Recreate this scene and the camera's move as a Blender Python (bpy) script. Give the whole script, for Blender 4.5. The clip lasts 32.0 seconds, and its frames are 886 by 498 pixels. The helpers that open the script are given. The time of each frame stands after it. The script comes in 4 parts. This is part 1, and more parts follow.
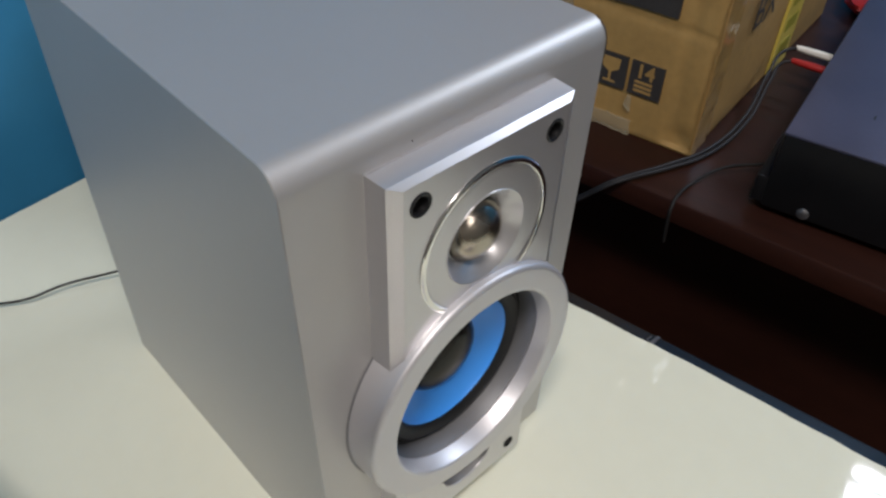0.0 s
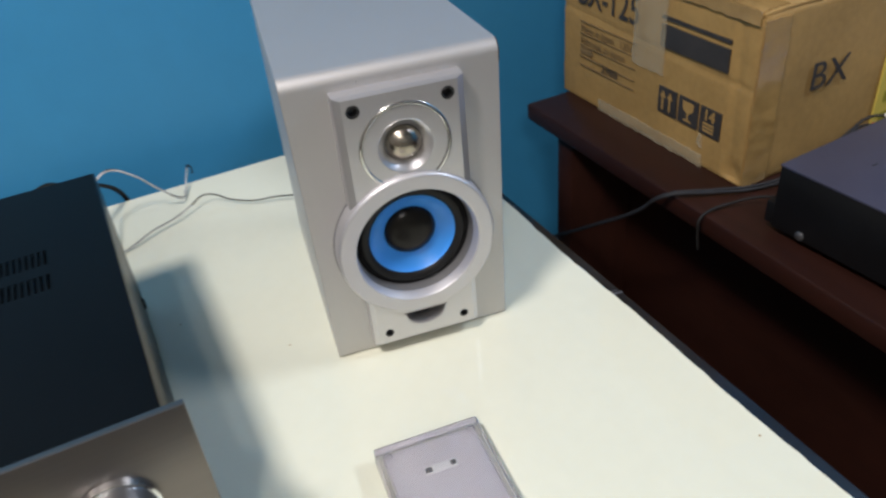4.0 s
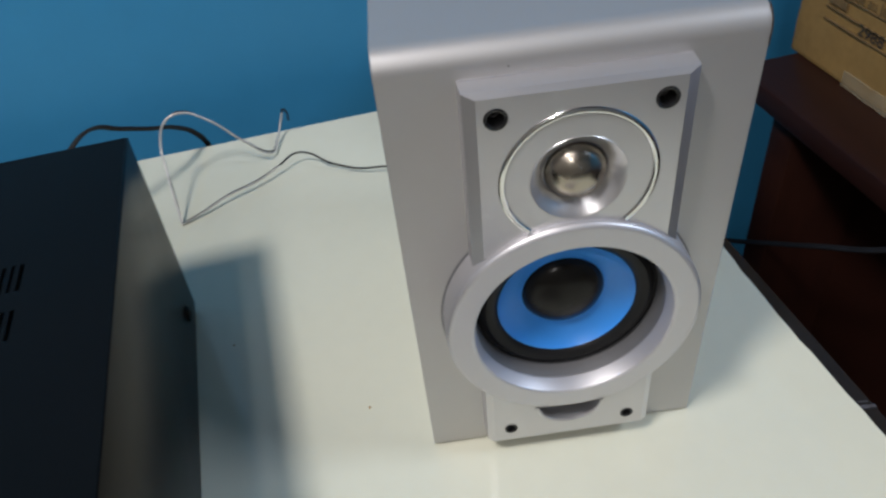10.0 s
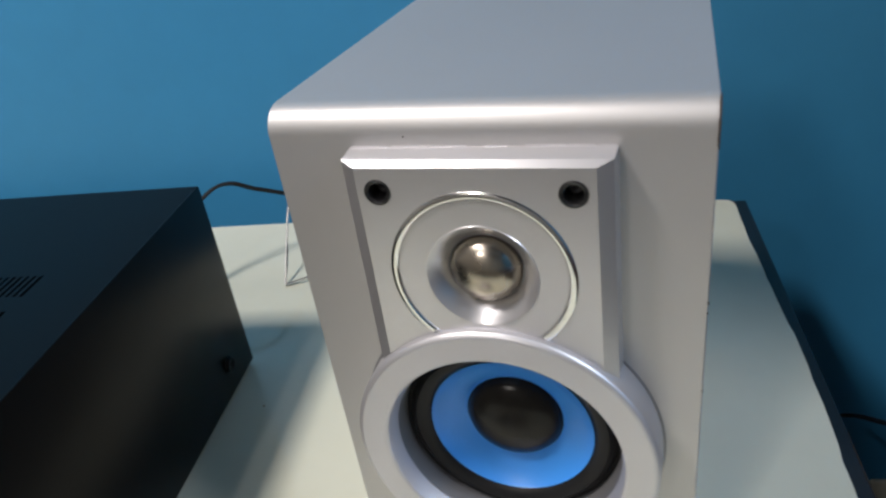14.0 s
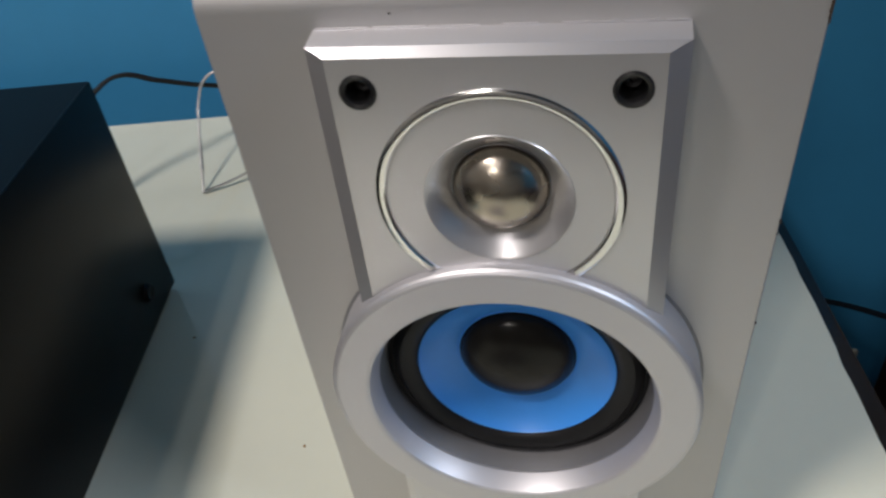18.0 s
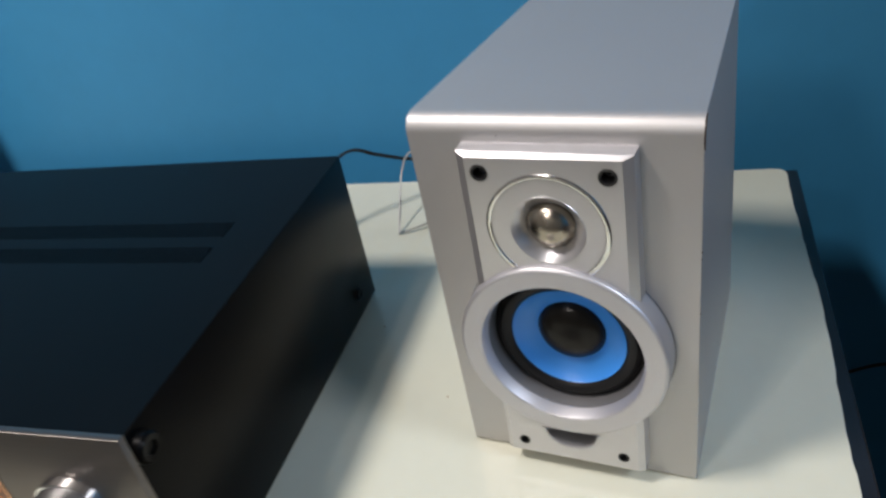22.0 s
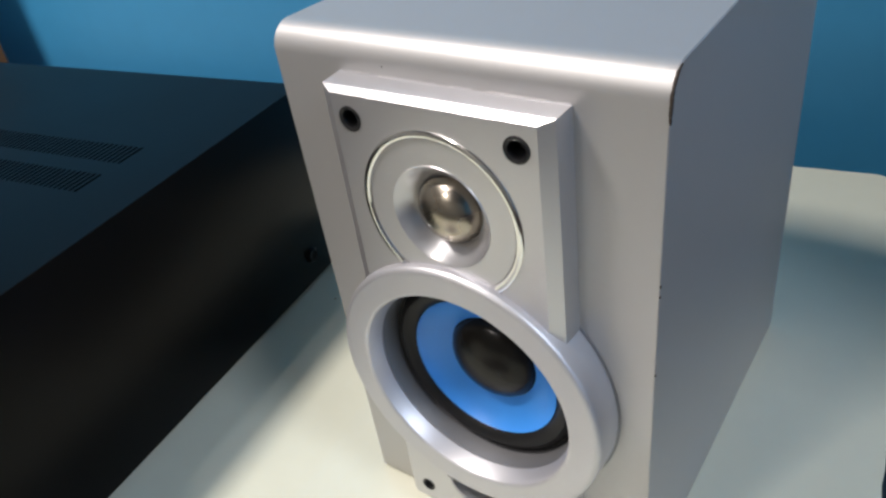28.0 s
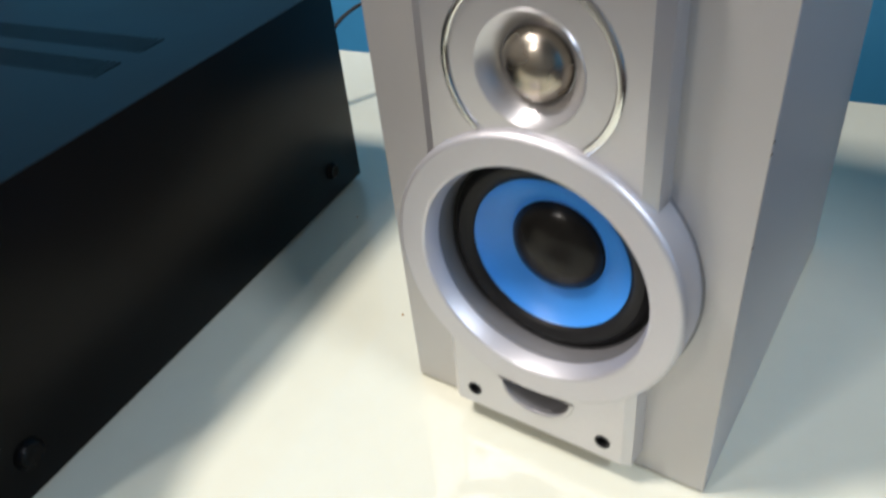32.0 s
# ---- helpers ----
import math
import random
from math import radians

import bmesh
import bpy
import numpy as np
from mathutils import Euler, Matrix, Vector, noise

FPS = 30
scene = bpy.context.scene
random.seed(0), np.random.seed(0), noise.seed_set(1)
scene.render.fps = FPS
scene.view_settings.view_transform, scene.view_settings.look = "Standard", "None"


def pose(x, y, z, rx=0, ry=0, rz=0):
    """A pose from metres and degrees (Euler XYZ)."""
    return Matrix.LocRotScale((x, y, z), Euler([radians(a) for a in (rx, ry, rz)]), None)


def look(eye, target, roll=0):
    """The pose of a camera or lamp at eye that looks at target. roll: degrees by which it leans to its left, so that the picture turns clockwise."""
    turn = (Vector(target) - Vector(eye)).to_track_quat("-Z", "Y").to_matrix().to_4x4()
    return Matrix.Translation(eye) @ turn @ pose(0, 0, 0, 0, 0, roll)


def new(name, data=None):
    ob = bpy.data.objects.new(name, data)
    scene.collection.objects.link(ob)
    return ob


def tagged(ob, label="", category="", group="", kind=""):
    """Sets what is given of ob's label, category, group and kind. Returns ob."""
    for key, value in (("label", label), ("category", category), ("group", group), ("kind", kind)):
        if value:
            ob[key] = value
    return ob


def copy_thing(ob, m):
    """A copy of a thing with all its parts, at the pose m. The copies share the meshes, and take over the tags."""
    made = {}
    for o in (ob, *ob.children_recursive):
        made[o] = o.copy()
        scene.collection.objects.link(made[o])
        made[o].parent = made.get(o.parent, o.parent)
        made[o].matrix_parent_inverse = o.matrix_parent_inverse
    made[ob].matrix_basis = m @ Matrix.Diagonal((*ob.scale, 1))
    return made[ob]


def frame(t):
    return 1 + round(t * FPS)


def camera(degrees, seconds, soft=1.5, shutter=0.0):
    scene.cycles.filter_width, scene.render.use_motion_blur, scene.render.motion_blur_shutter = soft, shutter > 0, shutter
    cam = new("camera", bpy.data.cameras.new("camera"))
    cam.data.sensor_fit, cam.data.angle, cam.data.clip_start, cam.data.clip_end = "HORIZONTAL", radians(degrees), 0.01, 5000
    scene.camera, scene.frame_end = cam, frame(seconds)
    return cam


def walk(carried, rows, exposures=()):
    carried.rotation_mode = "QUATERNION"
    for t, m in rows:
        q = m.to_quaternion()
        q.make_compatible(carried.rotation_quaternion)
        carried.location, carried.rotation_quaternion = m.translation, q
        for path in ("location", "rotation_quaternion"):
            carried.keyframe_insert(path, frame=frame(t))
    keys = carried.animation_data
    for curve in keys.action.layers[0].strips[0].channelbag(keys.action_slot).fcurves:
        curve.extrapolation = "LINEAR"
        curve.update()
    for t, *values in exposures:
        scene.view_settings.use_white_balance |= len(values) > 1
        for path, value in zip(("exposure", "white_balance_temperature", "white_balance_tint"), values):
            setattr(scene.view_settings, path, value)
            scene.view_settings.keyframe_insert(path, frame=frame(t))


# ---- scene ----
cam = camera(59.66, 32.0, soft=2.5, shutter=0.5)
PATH = [
    (0, (0.1232, -0.1980, 1.1408), (-0.3181, 0.4083, 0.4793), 2.14),
    (0.5, (0.1200, -0.1971, 1.1487), (-0.3347, 0.3960, 0.4842), 0.56),
    (1, (0.1257, -0.1968, 1.1528), (-0.3336, 0.3969, 0.4921), -0.00),
    (1.5, (0.1274, -0.1976, 1.1510), (-0.3188, 0.4109, 0.4949), 0.82),
    (2, (0.1327, -0.2165, 1.1421), (-0.3211, 0.3905, 0.4898), 1.60),
    (2.5, (0.1543, -0.2048, 1.1131), (-0.3934, 0.3236, 0.4644), -0.63),
    (4.5, (0.5259, -0.1761, 1.2216), (-0.2921, 0.0444, 0.6903), -6.36),
    (5, (0.5102, -0.0252, 1.2144), (-0.3539, 0.0166, 0.7129), -8.91),
    (5.5, (0.4340, 0.0131, 1.2208), (-0.4669, 0.0039, 0.7869), -8.75),
    (6, (0.3896, 0.0708, 1.1841), (-0.4764, -0.1503, 0.7359), -10.78),
    (6.5, (0.3979, 0.1116, 1.1861), (-0.4410, -0.2265, 0.7595), -12.49),
    (7, (0.3989, 0.0972, 1.1866), (-0.4278, -0.2668, 0.7576), -12.65),
    (7.5, (0.4325, 0.0585, 1.1893), (-0.4005, -0.2951, 0.7637), -10.21),
    (8, (0.4459, -0.0057, 1.1912), (-0.4220, -0.2292, 0.7296), -10.40),
    (8.5, (0.4347, -0.0587, 1.1816), (-0.4279, -0.2077, 0.6983), -7.03),
    (9, (0.3317, -0.0653, 1.1641), (-0.4973, -0.1752, 0.6157), -9.63),
    (9.5, (0.2906, -0.1124, 1.1492), (-0.4989, -0.0674, 0.5371), -6.50),
    (10, (0.2527, -0.1137, 1.1421), (-0.4922, 0.0352, 0.4916), -6.03),
    (10.5, (0.2349, -0.1122, 1.1407), (-0.4960, 0.0685, 0.4826), -5.47),
    (11, (0.2239, -0.1159, 1.1442), (-0.5041, 0.0728, 0.4851), -5.37),
    (11.5, (0.2172, -0.1126, 1.1482), (-0.5110, 0.0782, 0.4901), -5.40),
    (12, (0.2069, -0.0914, 1.1424), (-0.5496, 0.0837, 0.5122), -5.57),
    (12.5, (0.2049, -0.0569, 1.1089), (-0.5894, 0.0382, 0.5089), -6.95),
    (13, (0.1979, -0.0235, 1.1048), (-0.6276, -0.0449, 0.5408), -7.48),
    (13.5, (0.2152, 0.0059, 1.0946), (-0.6300, -0.1041, 0.5718), -8.58),
    (15.5, (0.2830, 0.1030, 1.0950), (-0.5077, -0.2484, 0.5937), -7.39),
    (16, (0.2678, 0.0975, 1.0788), (-0.4941, -0.2830, 0.5547), -8.11),
    (16.5, (0.2675, 0.0956, 1.0714), (-0.4919, -0.2731, 0.5353), -7.91),
    (17, (0.2328, 0.0805, 1.0836), (-0.5129, -0.2965, 0.5341), -10.41),
    (17.5, (0.2003, 0.0209, 1.0891), (-0.5840, -0.1757, 0.5008), -9.27),
    (18, (0.1784, -0.0010, 1.0723), (-0.5941, -0.0722, 0.4411), -7.36),
    (18.5, (0.1656, -0.0013, 1.0775), (-0.5953, -0.0386, 0.4297), -7.36),
    (19, (0.1701, -0.0014, 1.0824), (-0.5928, -0.0237, 0.4362), -7.21),
    (19.5, (0.1761, 0.0018, 1.0806), (-0.5919, -0.0282, 0.4408), -7.30),
    (20, (0.1795, -0.0005, 1.0840), (-0.5920, -0.0311, 0.4485), -7.51),
    (20.5, (0.1879, -0.0002, 1.0861), (-0.5862, -0.0401, 0.4543), -7.27),
    (21, (0.2137, 0.0161, 1.0999), (-0.5592, -0.0934, 0.4749), -9.62),
    (21.5, (0.2860, 0.0630, 1.1216), (-0.4875, -0.1958, 0.5431), -10.81),
    (22, (0.3583, 0.0724, 1.1683), (-0.4377, -0.2268, 0.6420), -11.66),
    (22.5, (0.4643, 0.0722, 1.2112), (-0.3849, -0.1650, 0.7395), -11.58),
    (23, (0.5469, 0.0633, 1.2205), (-0.3081, -0.1701, 0.7575), -9.78),
    (23.5, (0.5436, 0.0765, 1.2291), (-0.3125, -0.1634, 0.7716), -10.52),
    (24, (0.4776, 0.0659, 1.2137), (-0.3713, -0.1789, 0.7452), -11.12),
    (24.5, (0.3992, 0.0501, 1.1808), (-0.4275, -0.1875, 0.6709), -9.57),
    (25, (0.3456, 0.0384, 1.1660), (-0.4660, -0.1923, 0.6294), -9.08),
    (25.5, (0.2941, 0.0338, 1.1480), (-0.5049, -0.1958, 0.5923), -8.94),
    (26, (0.2552, 0.0475, 1.1301), (-0.5404, -0.1852, 0.5707), -9.21),
    (26.5, (0.2321, 0.0673, 1.1091), (-0.5587, -0.1773, 0.5481), -8.66),
    (28.5, (0.2044, 0.1298, 1.0775), (-0.4816, -0.3336, 0.5166), -8.71),
    (29, (0.1937, 0.1223, 1.0426), (-0.4746, -0.3442, 0.4632), -8.52),
    (29.5, (0.1886, 0.1170, 1.0465), (-0.4715, -0.3487, 0.4571), -9.35),
    (30, (0.1856, 0.1037, 1.0780), (-0.4937, -0.3514, 0.5025), -9.52),
    (30.5, (0.1929, 0.1030, 1.0768), (-0.4978, -0.3456, 0.5097), -9.55),
    (31, (0.1983, 0.1019, 1.0856), (-0.4933, -0.3457, 0.5187), -9.60),
    (31.5, (0.2103, 0.1033, 1.0759), (-0.4912, -0.3286, 0.5091), -9.41),
    (32, (0.2335, 0.0874, 1.0510), (-0.4774, -0.3006, 0.4646), -6.12),
]
EXPOSURES = [(0, -0.4, 6500, 10), (1, -0.16, 6500, 10), (2, -0.14, 6500, 10), (5, 0.05, 6420, 10), (7, 0.0, 6450, 10), (8, 0.24, 6450, 10), (9, 0.33, 6400, 10),
             (10, -0.4, 6250, 9.5), (11, -0.55, 6300, 9.5), (12, -0.33, 6300, 9.5), (13, -0.2, 6400, 10), (16, 0.02, 6480, 10), (17, 0.12, 6480, 10), (18, -0.5, 6500, 11),
             (18.5, -0.86, 6500, 12), (20.5, -0.81, 6500, 12), (22, -0.25, 6500, 11), (23, 0.1, 6480, 10), (26, 0.05, 6500, 10), (29, 0.0, 6500, 10), (31, 0.1, 6500, 10), (32, 0.19, 6500, 10)]
walk(cam, [(t, look(eye, target, roll)) for t, eye, target, roll in PATH], EXPOSURES)

# ---- light ----
TABLE = 0.747         # height of the table top
DESK = 0.745          # height of the desk top
WALL = -0.500         # the blue wall's plane

world = bpy.data.worlds.new("world")
world.use_nodes = True
scene.world = world
world.node_tree.nodes["Background"].inputs[0].default_value = (0.75, 0.85, 1.0, 1)
world.node_tree.nodes["Background"].inputs[1].default_value = 0.0015


def area_lamp(place, size, power, colour, long=0.0):
    data = bpy.data.lights.new("area_lamp", "AREA")
    data.shape, data.size, data.energy, data.color = ("RECTANGLE" if long else "DISK"), size, power, colour
    if long:
        data.size_y = long
    ob = new("area_lamp", data)
    ob.matrix_world = pose(*place)
    return ob


# a warm lamp over the receiver, an added larger fill deep in the room, an added small spot between, two cool tubes side
# by side beyond the desk
area_lamp((0.45, -0.88, 2.58), 0.34, 41, (1.0, 0.93, 0.88), 0.26)
# added, unseen: a fill for the loudspeaker's face, a spot for its highlights
area_lamp((2.20, -1.02, 2.58), 0.60, 26, (1.0, 0.93, 0.87), 0.30)
area_lamp((1.15, -0.60, 2.58), 0.08, 5.0, (1.0, 0.95, 0.95))
for y in (1.735, 1.825):
    area_lamp((0.72, y, 2.58), 0.66, 20.0, (0.83, 0.89, 1.0), 0.045)


# ---- materials ----
def material(name, colour, rough=0.5, metal=0.0, vary=0.08, scale=20.0, bump=0.0, bump_scale=300.0, coat=0.0,
             rough_vary=0.05, second=None, stretch=(1, 1, 1), sheen=0.0):
    """A procedural surface: two scales of noise in its colour and roughness, and a fine relief."""
    m = bpy.data.materials.new(name)
    m.use_nodes = True
    nt = m.node_tree
    nodes, link = nt.nodes, nt.links.new
    b = nodes["Principled BSDF"]
    co = nodes.new("ShaderNodeTexCoord")
    mp = nodes.new("ShaderNodeMapping")
    mp.inputs["Scale"].default_value = stretch
    link(co.outputs["Object"], mp.inputs[0])
    big = nodes.new("ShaderNodeTexNoise")
    big.inputs["Scale"].default_value, big.inputs["Detail"].default_value = scale, 5
    fine = nodes.new("ShaderNodeTexNoise")
    fine.inputs["Scale"].default_value, fine.inputs["Detail"].default_value = scale * 14, 3
    link(mp.outputs[0], big.inputs[0])
    link(mp.outputs[0], fine.inputs[0])
    both = nodes.new("ShaderNodeMath")
    both.operation = "MULTIPLY_ADD"
    both.inputs[1].default_value = 0.65
    link(big.outputs[0], both.inputs[0])
    half = nodes.new("ShaderNodeMath")
    half.operation = "MULTIPLY"
    half.inputs[1].default_value = 0.35
    link(fine.outputs[0], half.inputs[0])
    link(half.outputs[0], both.inputs[2])
    ramp = nodes.new("ShaderNodeValToRGB")
    c2 = second or [min(1.0, c * (1 + vary)) for c in colour]
    c1 = colour if second else [c * (1 - vary) for c in colour]
    ramp.color_ramp.elements[0].position, ramp.color_ramp.elements[0].color = 0.32, (*c1, 1)
    ramp.color_ramp.elements[1].position, ramp.color_ramp.elements[1].color = 0.68, (*c2, 1)
    link(both.outputs[0], ramp.inputs[0])
    link(ramp.outputs[0], b.inputs["Base Color"])
    rr = nodes.new("ShaderNodeMapRange")
    rr.inputs["To Min"].default_value, rr.inputs["To Max"].default_value = max(0.02, rough - rough_vary), min(1, rough + rough_vary)
    link(big.outputs[0], rr.inputs[0])
    link(rr.outputs[0], b.inputs["Roughness"])
    b.inputs["Metallic"].default_value = metal
    b.inputs["Coat Weight"].default_value = coat
    b.inputs["Coat Roughness"].default_value = 0.08
    b.inputs["Sheen Weight"].default_value = sheen
    if bump:
        grain = nodes.new("ShaderNodeTexNoise")
        grain.inputs["Scale"].default_value, grain.inputs["Detail"].default_value = bump_scale, 4
        link(mp.outputs[0], grain.inputs[0])
        bp = nodes.new("ShaderNodeBump")
        bp.inputs["Strength"].default_value, bp.inputs["Distance"].default_value = bump, 0.001
        link(grain.outputs[0], bp.inputs["Height"])
        link(bp.outputs[0], b.inputs["Normal"])
    return m


def glow(name, colour, strength):
    m = material(name, colour, 0.4)
    b = m.node_tree.nodes["Principled BSDF"]
    b.inputs["Emission Color"].default_value = (*colour, 1)
    b.inputs["Emission Strength"].default_value = strength
    return m


def clear(name, colour, rough=0.05):
    m = material(name, colour, rough, vary=0.03)
    m.node_tree.nodes["Principled BSDF"].inputs["Transmission Weight"].default_value = 0.9
    m.node_tree.nodes["Principled BSDF"].inputs["IOR"].default_value = 1.3
    return m


WALL_BLUE = material("blue_wall_paint", (0.036, 0.237, 0.456), 0.55, vary=0.05, scale=2.5, bump=0.12, bump_scale=160)
CREAM = material("beige_wall_paint", (0.28, 0.265, 0.235), 0.7, vary=0.04, scale=2, bump=0.1, bump_scale=120)
CEILING = material("grey_ceiling_paint", (0.18, 0.18, 0.172), 0.8, vary=0.03, scale=2, bump=0.1, bump_scale=120)
# floor colour kept near black to carry the shade under the tables
FLOOR = material("shade_dark_floor_tile", (0.020, 0.013, 0.010), 0.5, vary=0.2, scale=4)
WHITE_TOP = material("white_laminate", (0.655, 0.655, 0.535), 0.04, vary=0.025, scale=5, rough_vary=0.015)
EDGE_WORN = material("worn_black_edging", (0.07, 0.07, 0.08), 0.3, vary=0.4, scale=300)
BLACK_EDGE = material("black_glossy_edge", (0.012, 0.013, 0.016), 0.22, vary=0.3, scale=30)
SILVER = material("silver_paint", (0.50, 0.49, 0.485), 0.48, 0.66, vary=0.012, scale=9, rough_vary=0.02, bump=0.015, bump_scale=2500)
GREY_WALL = material("grey_satin_plastic", (0.23, 0.23, 0.24), 0.45, 0.55, vary=0.04, scale=40)
BRIGHT = material("bright_silver_paint", (0.60, 0.59, 0.605), 0.31, 0.75, vary=0.01, scale=9, rough_vary=0.02)
RING = material("silver_ring_paint", (0.60, 0.59, 0.61), 0.46, 0.70, vary=0.01, scale=9, rough_vary=0.02)
TRIM = material("satin_chrome", (0.88, 0.87, 0.85), 0.15, 1.0, vary=0.02)
CHROME = material("chrome", (0.80, 0.80, 0.80), 0.07, 1.0, vary=0.02)
BLUE_CONE = material("blue_cone", (0.050, 0.295, 0.86), 0.36, vary=0.03, scale=60, bump=0.06, bump_scale=900)
RUBBER = material("black_rubber", (0.012, 0.012, 0.013), 0.42, vary=0.2, scale=60, bump=0.05)
CAP = material("black_dust_cap", (0.013, 0.0115, 0.010), 0.24, vary=0.25, scale=80)
DOME = material("smoked_metal_dome", (0.46, 0.41, 0.345), 0.27, 1.0, vary=0.06, scale=60)
HOLE = material("black_plastic", (0.008, 0.008, 0.009), 0.38, vary=0.3, scale=80)
# near-black without gloss: the shade of hollows put into a colour
HOLLOW_SHADE = material("hollow_shade_black", (0.003, 0.003, 0.003), 0.9, vary=0.2)
HOLLOW_SHADE.node_tree.nodes["Principled BSDF"].inputs["Specular IOR Level"].default_value = 0.0
AMP_BLACK = material("black_vinyl_steel", (0.0024, 0.0024, 0.0025), 0.31, vary=0.15, scale=12, bump=0.02, bump_scale=1200)
AMP_BLACK.node_tree.nodes["Principled BSDF"].inputs["Specular IOR Level"].default_value = 0.11
AMP_FACE = material("brushed_bronze_aluminium", (0.200, 0.183, 0.170), 0.40, 0.9, vary=0.06, scale=18, stretch=(1, 0.06, 4), bump=0.04)
along = AMP_FACE.node_tree.nodes.new("ShaderNodeCombineXYZ")          # the brushing runs level
along.inputs[1].default_value = 1.0
AMP_FACE.node_tree.nodes["Principled BSDF"].inputs["Anisotropic"].default_value = 0.75
AMP_FACE.node_tree.links.new(along.outputs[0], AMP_FACE.node_tree.nodes["Principled BSDF"].inputs["Tangent"])
KNOB_SIDE = material("ridged_aluminium", (0.30, 0.29, 0.30), 0.30, 1.0, vary=0.08, scale=60)
PRINT = material("pale_print", (0.27, 0.255, 0.235), 0.6)
DIAL_LIT = glow("lit_dial_figures", (0.62, 0.53, 0.36), 0.14)
LCD = glow("orange_lit_window", (0.95, 0.50, 0.24), 0.55)
LCD_DIM = glow("dim_orange_meter", (0.50, 0.20, 0.075), 0.22)
LCD_DARK = glow("brown_meter_face", (0.16, 0.07, 0.03), 0.15)
CARD = material("brown_cardboard", (0.325, 0.198, 0.064), 0.70, vary=0.2, scale=9, bump=0.3, bump_scale=60)
INK = material("black_ink", (0.034, 0.030, 0.029), 0.6, vary=0.3, scale=40)
FAINT_INK = material("faded_ink", (0.19, 0.122, 0.052), 0.75, vary=0.3, scale=60)
TAPE = material("clear_packing_tape", (0.52, 0.44, 0.30), 0.13, vary=0.2, scale=30, bump=0.6, bump_scale=90)
TAPE.node_tree.nodes["Principled BSDF"].inputs["Alpha"].default_value = 0.42
TAPE_AGED = material("aged_brown_tape", (0.31, 0.195, 0.072), 0.17, vary=0.15, scale=40, bump=0.5, bump_scale=70)
FOLD = material("worn_brown_paper", (0.27, 0.155, 0.048), 0.6, vary=0.25, scale=60)
YELLOW = material("yellow_tape", (0.60, 0.48, 0.10), 0.35, vary=0.1, scale=40)
DESK_WOOD = material("dark_walnut", (0.016, 0.0052, 0.0034), 0.43, vary=0.35, scale=14, stretch=(0.25, 4, 1), second=(0.031, 0.0094, 0.0058))
ORANGE_WOOD = material("orange_veneer", (0.20, 0.075, 0.022), 0.38, scale=12, stretch=(3, 3, 0.2), second=(0.30, 0.12, 0.035))
GREY_CLOTH = material("grey_grille_cloth", (0.30, 0.30, 0.29), 0.9, vary=0.1, scale=60, bump=0.3, bump_scale=900)
# the bluish sheen on the player's top is put into this base colour
DEVICE_SHEEN = material("painted_blue_grey_sheen", (0.095, 0.097, 0.150), 0.42, 0.6, vary=0.06, scale=20)
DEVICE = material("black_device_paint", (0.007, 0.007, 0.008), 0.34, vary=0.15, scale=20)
WORN_BOARD = material("worn_brown_board", (0.040, 0.028, 0.020), 0.8, vary=0.4, scale=300)
GRIP = material("satin_knob_side", (0.34, 0.34, 0.345), 0.36, 1.0, vary=0.06, scale=60)
SCREW = material("dull_dark_screw", (0.17, 0.17, 0.18), 0.4, 0.8, vary=0.2, scale=200)
WIRE_DARK = material("dark_wire", (0.014, 0.013, 0.013), 0.6, vary=0.3, scale=80)
WIRE_GREY = material("grey_cable", (0.022, 0.022, 0.025), 0.5, vary=0.2, scale=80)
for m in (WIRE_DARK, WIRE_GREY, CAP, RUBBER):
    m.node_tree.nodes["Principled BSDF"].inputs["Specular IOR Level"].default_value = 0.2
DEVICE.node_tree.nodes["Principled BSDF"].inputs["Specular IOR Level"].default_value = 0.2
DESK_WOOD.node_tree.nodes["Principled BSDF"].inputs["Specular IOR Level"].default_value = 0.32
WIRE_SILVER = material("silver_wire", (0.50, 0.49, 0.47), 0.35, 0.3, vary=0.2, scale=200)
CREAM_PLASTIC = material("cream_plastic", (0.62, 0.60, 0.50), 0.45, vary=0.04)
RED = material("red_plastic", (0.40, 0.02, 0.02), 0.35)
WHITE_PLASTIC = material("white_plastic", (0.78, 0.78, 0.75), 0.35)
CASE = clear("clear_plastic_case", (0.97, 0.95, 0.97), 0.10)
LILAC = material("pale_lilac_plastic", (0.62, 0.585, 0.60), 0.45, vary=0.05)
BAG = material("brown_plastic_wrap", (0.20, 0.12, 0.075), 0.12, vary=0.4, scale=18, bump=1.0, bump_scale=28)


# ---- mesh helpers ----
def thing(name, m, label, category, group="", kind=""):
    ob = new(name)
    ob.empty_display_size = 0.05
    ob.matrix_world = m
    return tagged(ob, label, category, group, kind)


def part(name, bm, mat, parent=None, label="", smooth=True, angle=35):
    me = bpy.data.meshes.new(name)
    bmesh.ops.recalc_face_normals(bm, faces=bm.faces[:])
    bm.to_mesh(me)
    bm.free()
    me.materials.append(mat)
    if smooth:
        me.shade_smooth()
        me.set_sharp_from_angle(angle=radians(angle))
    ob = new(name, me)
    if parent:
        ob.parent = parent
    return tagged(ob, label)


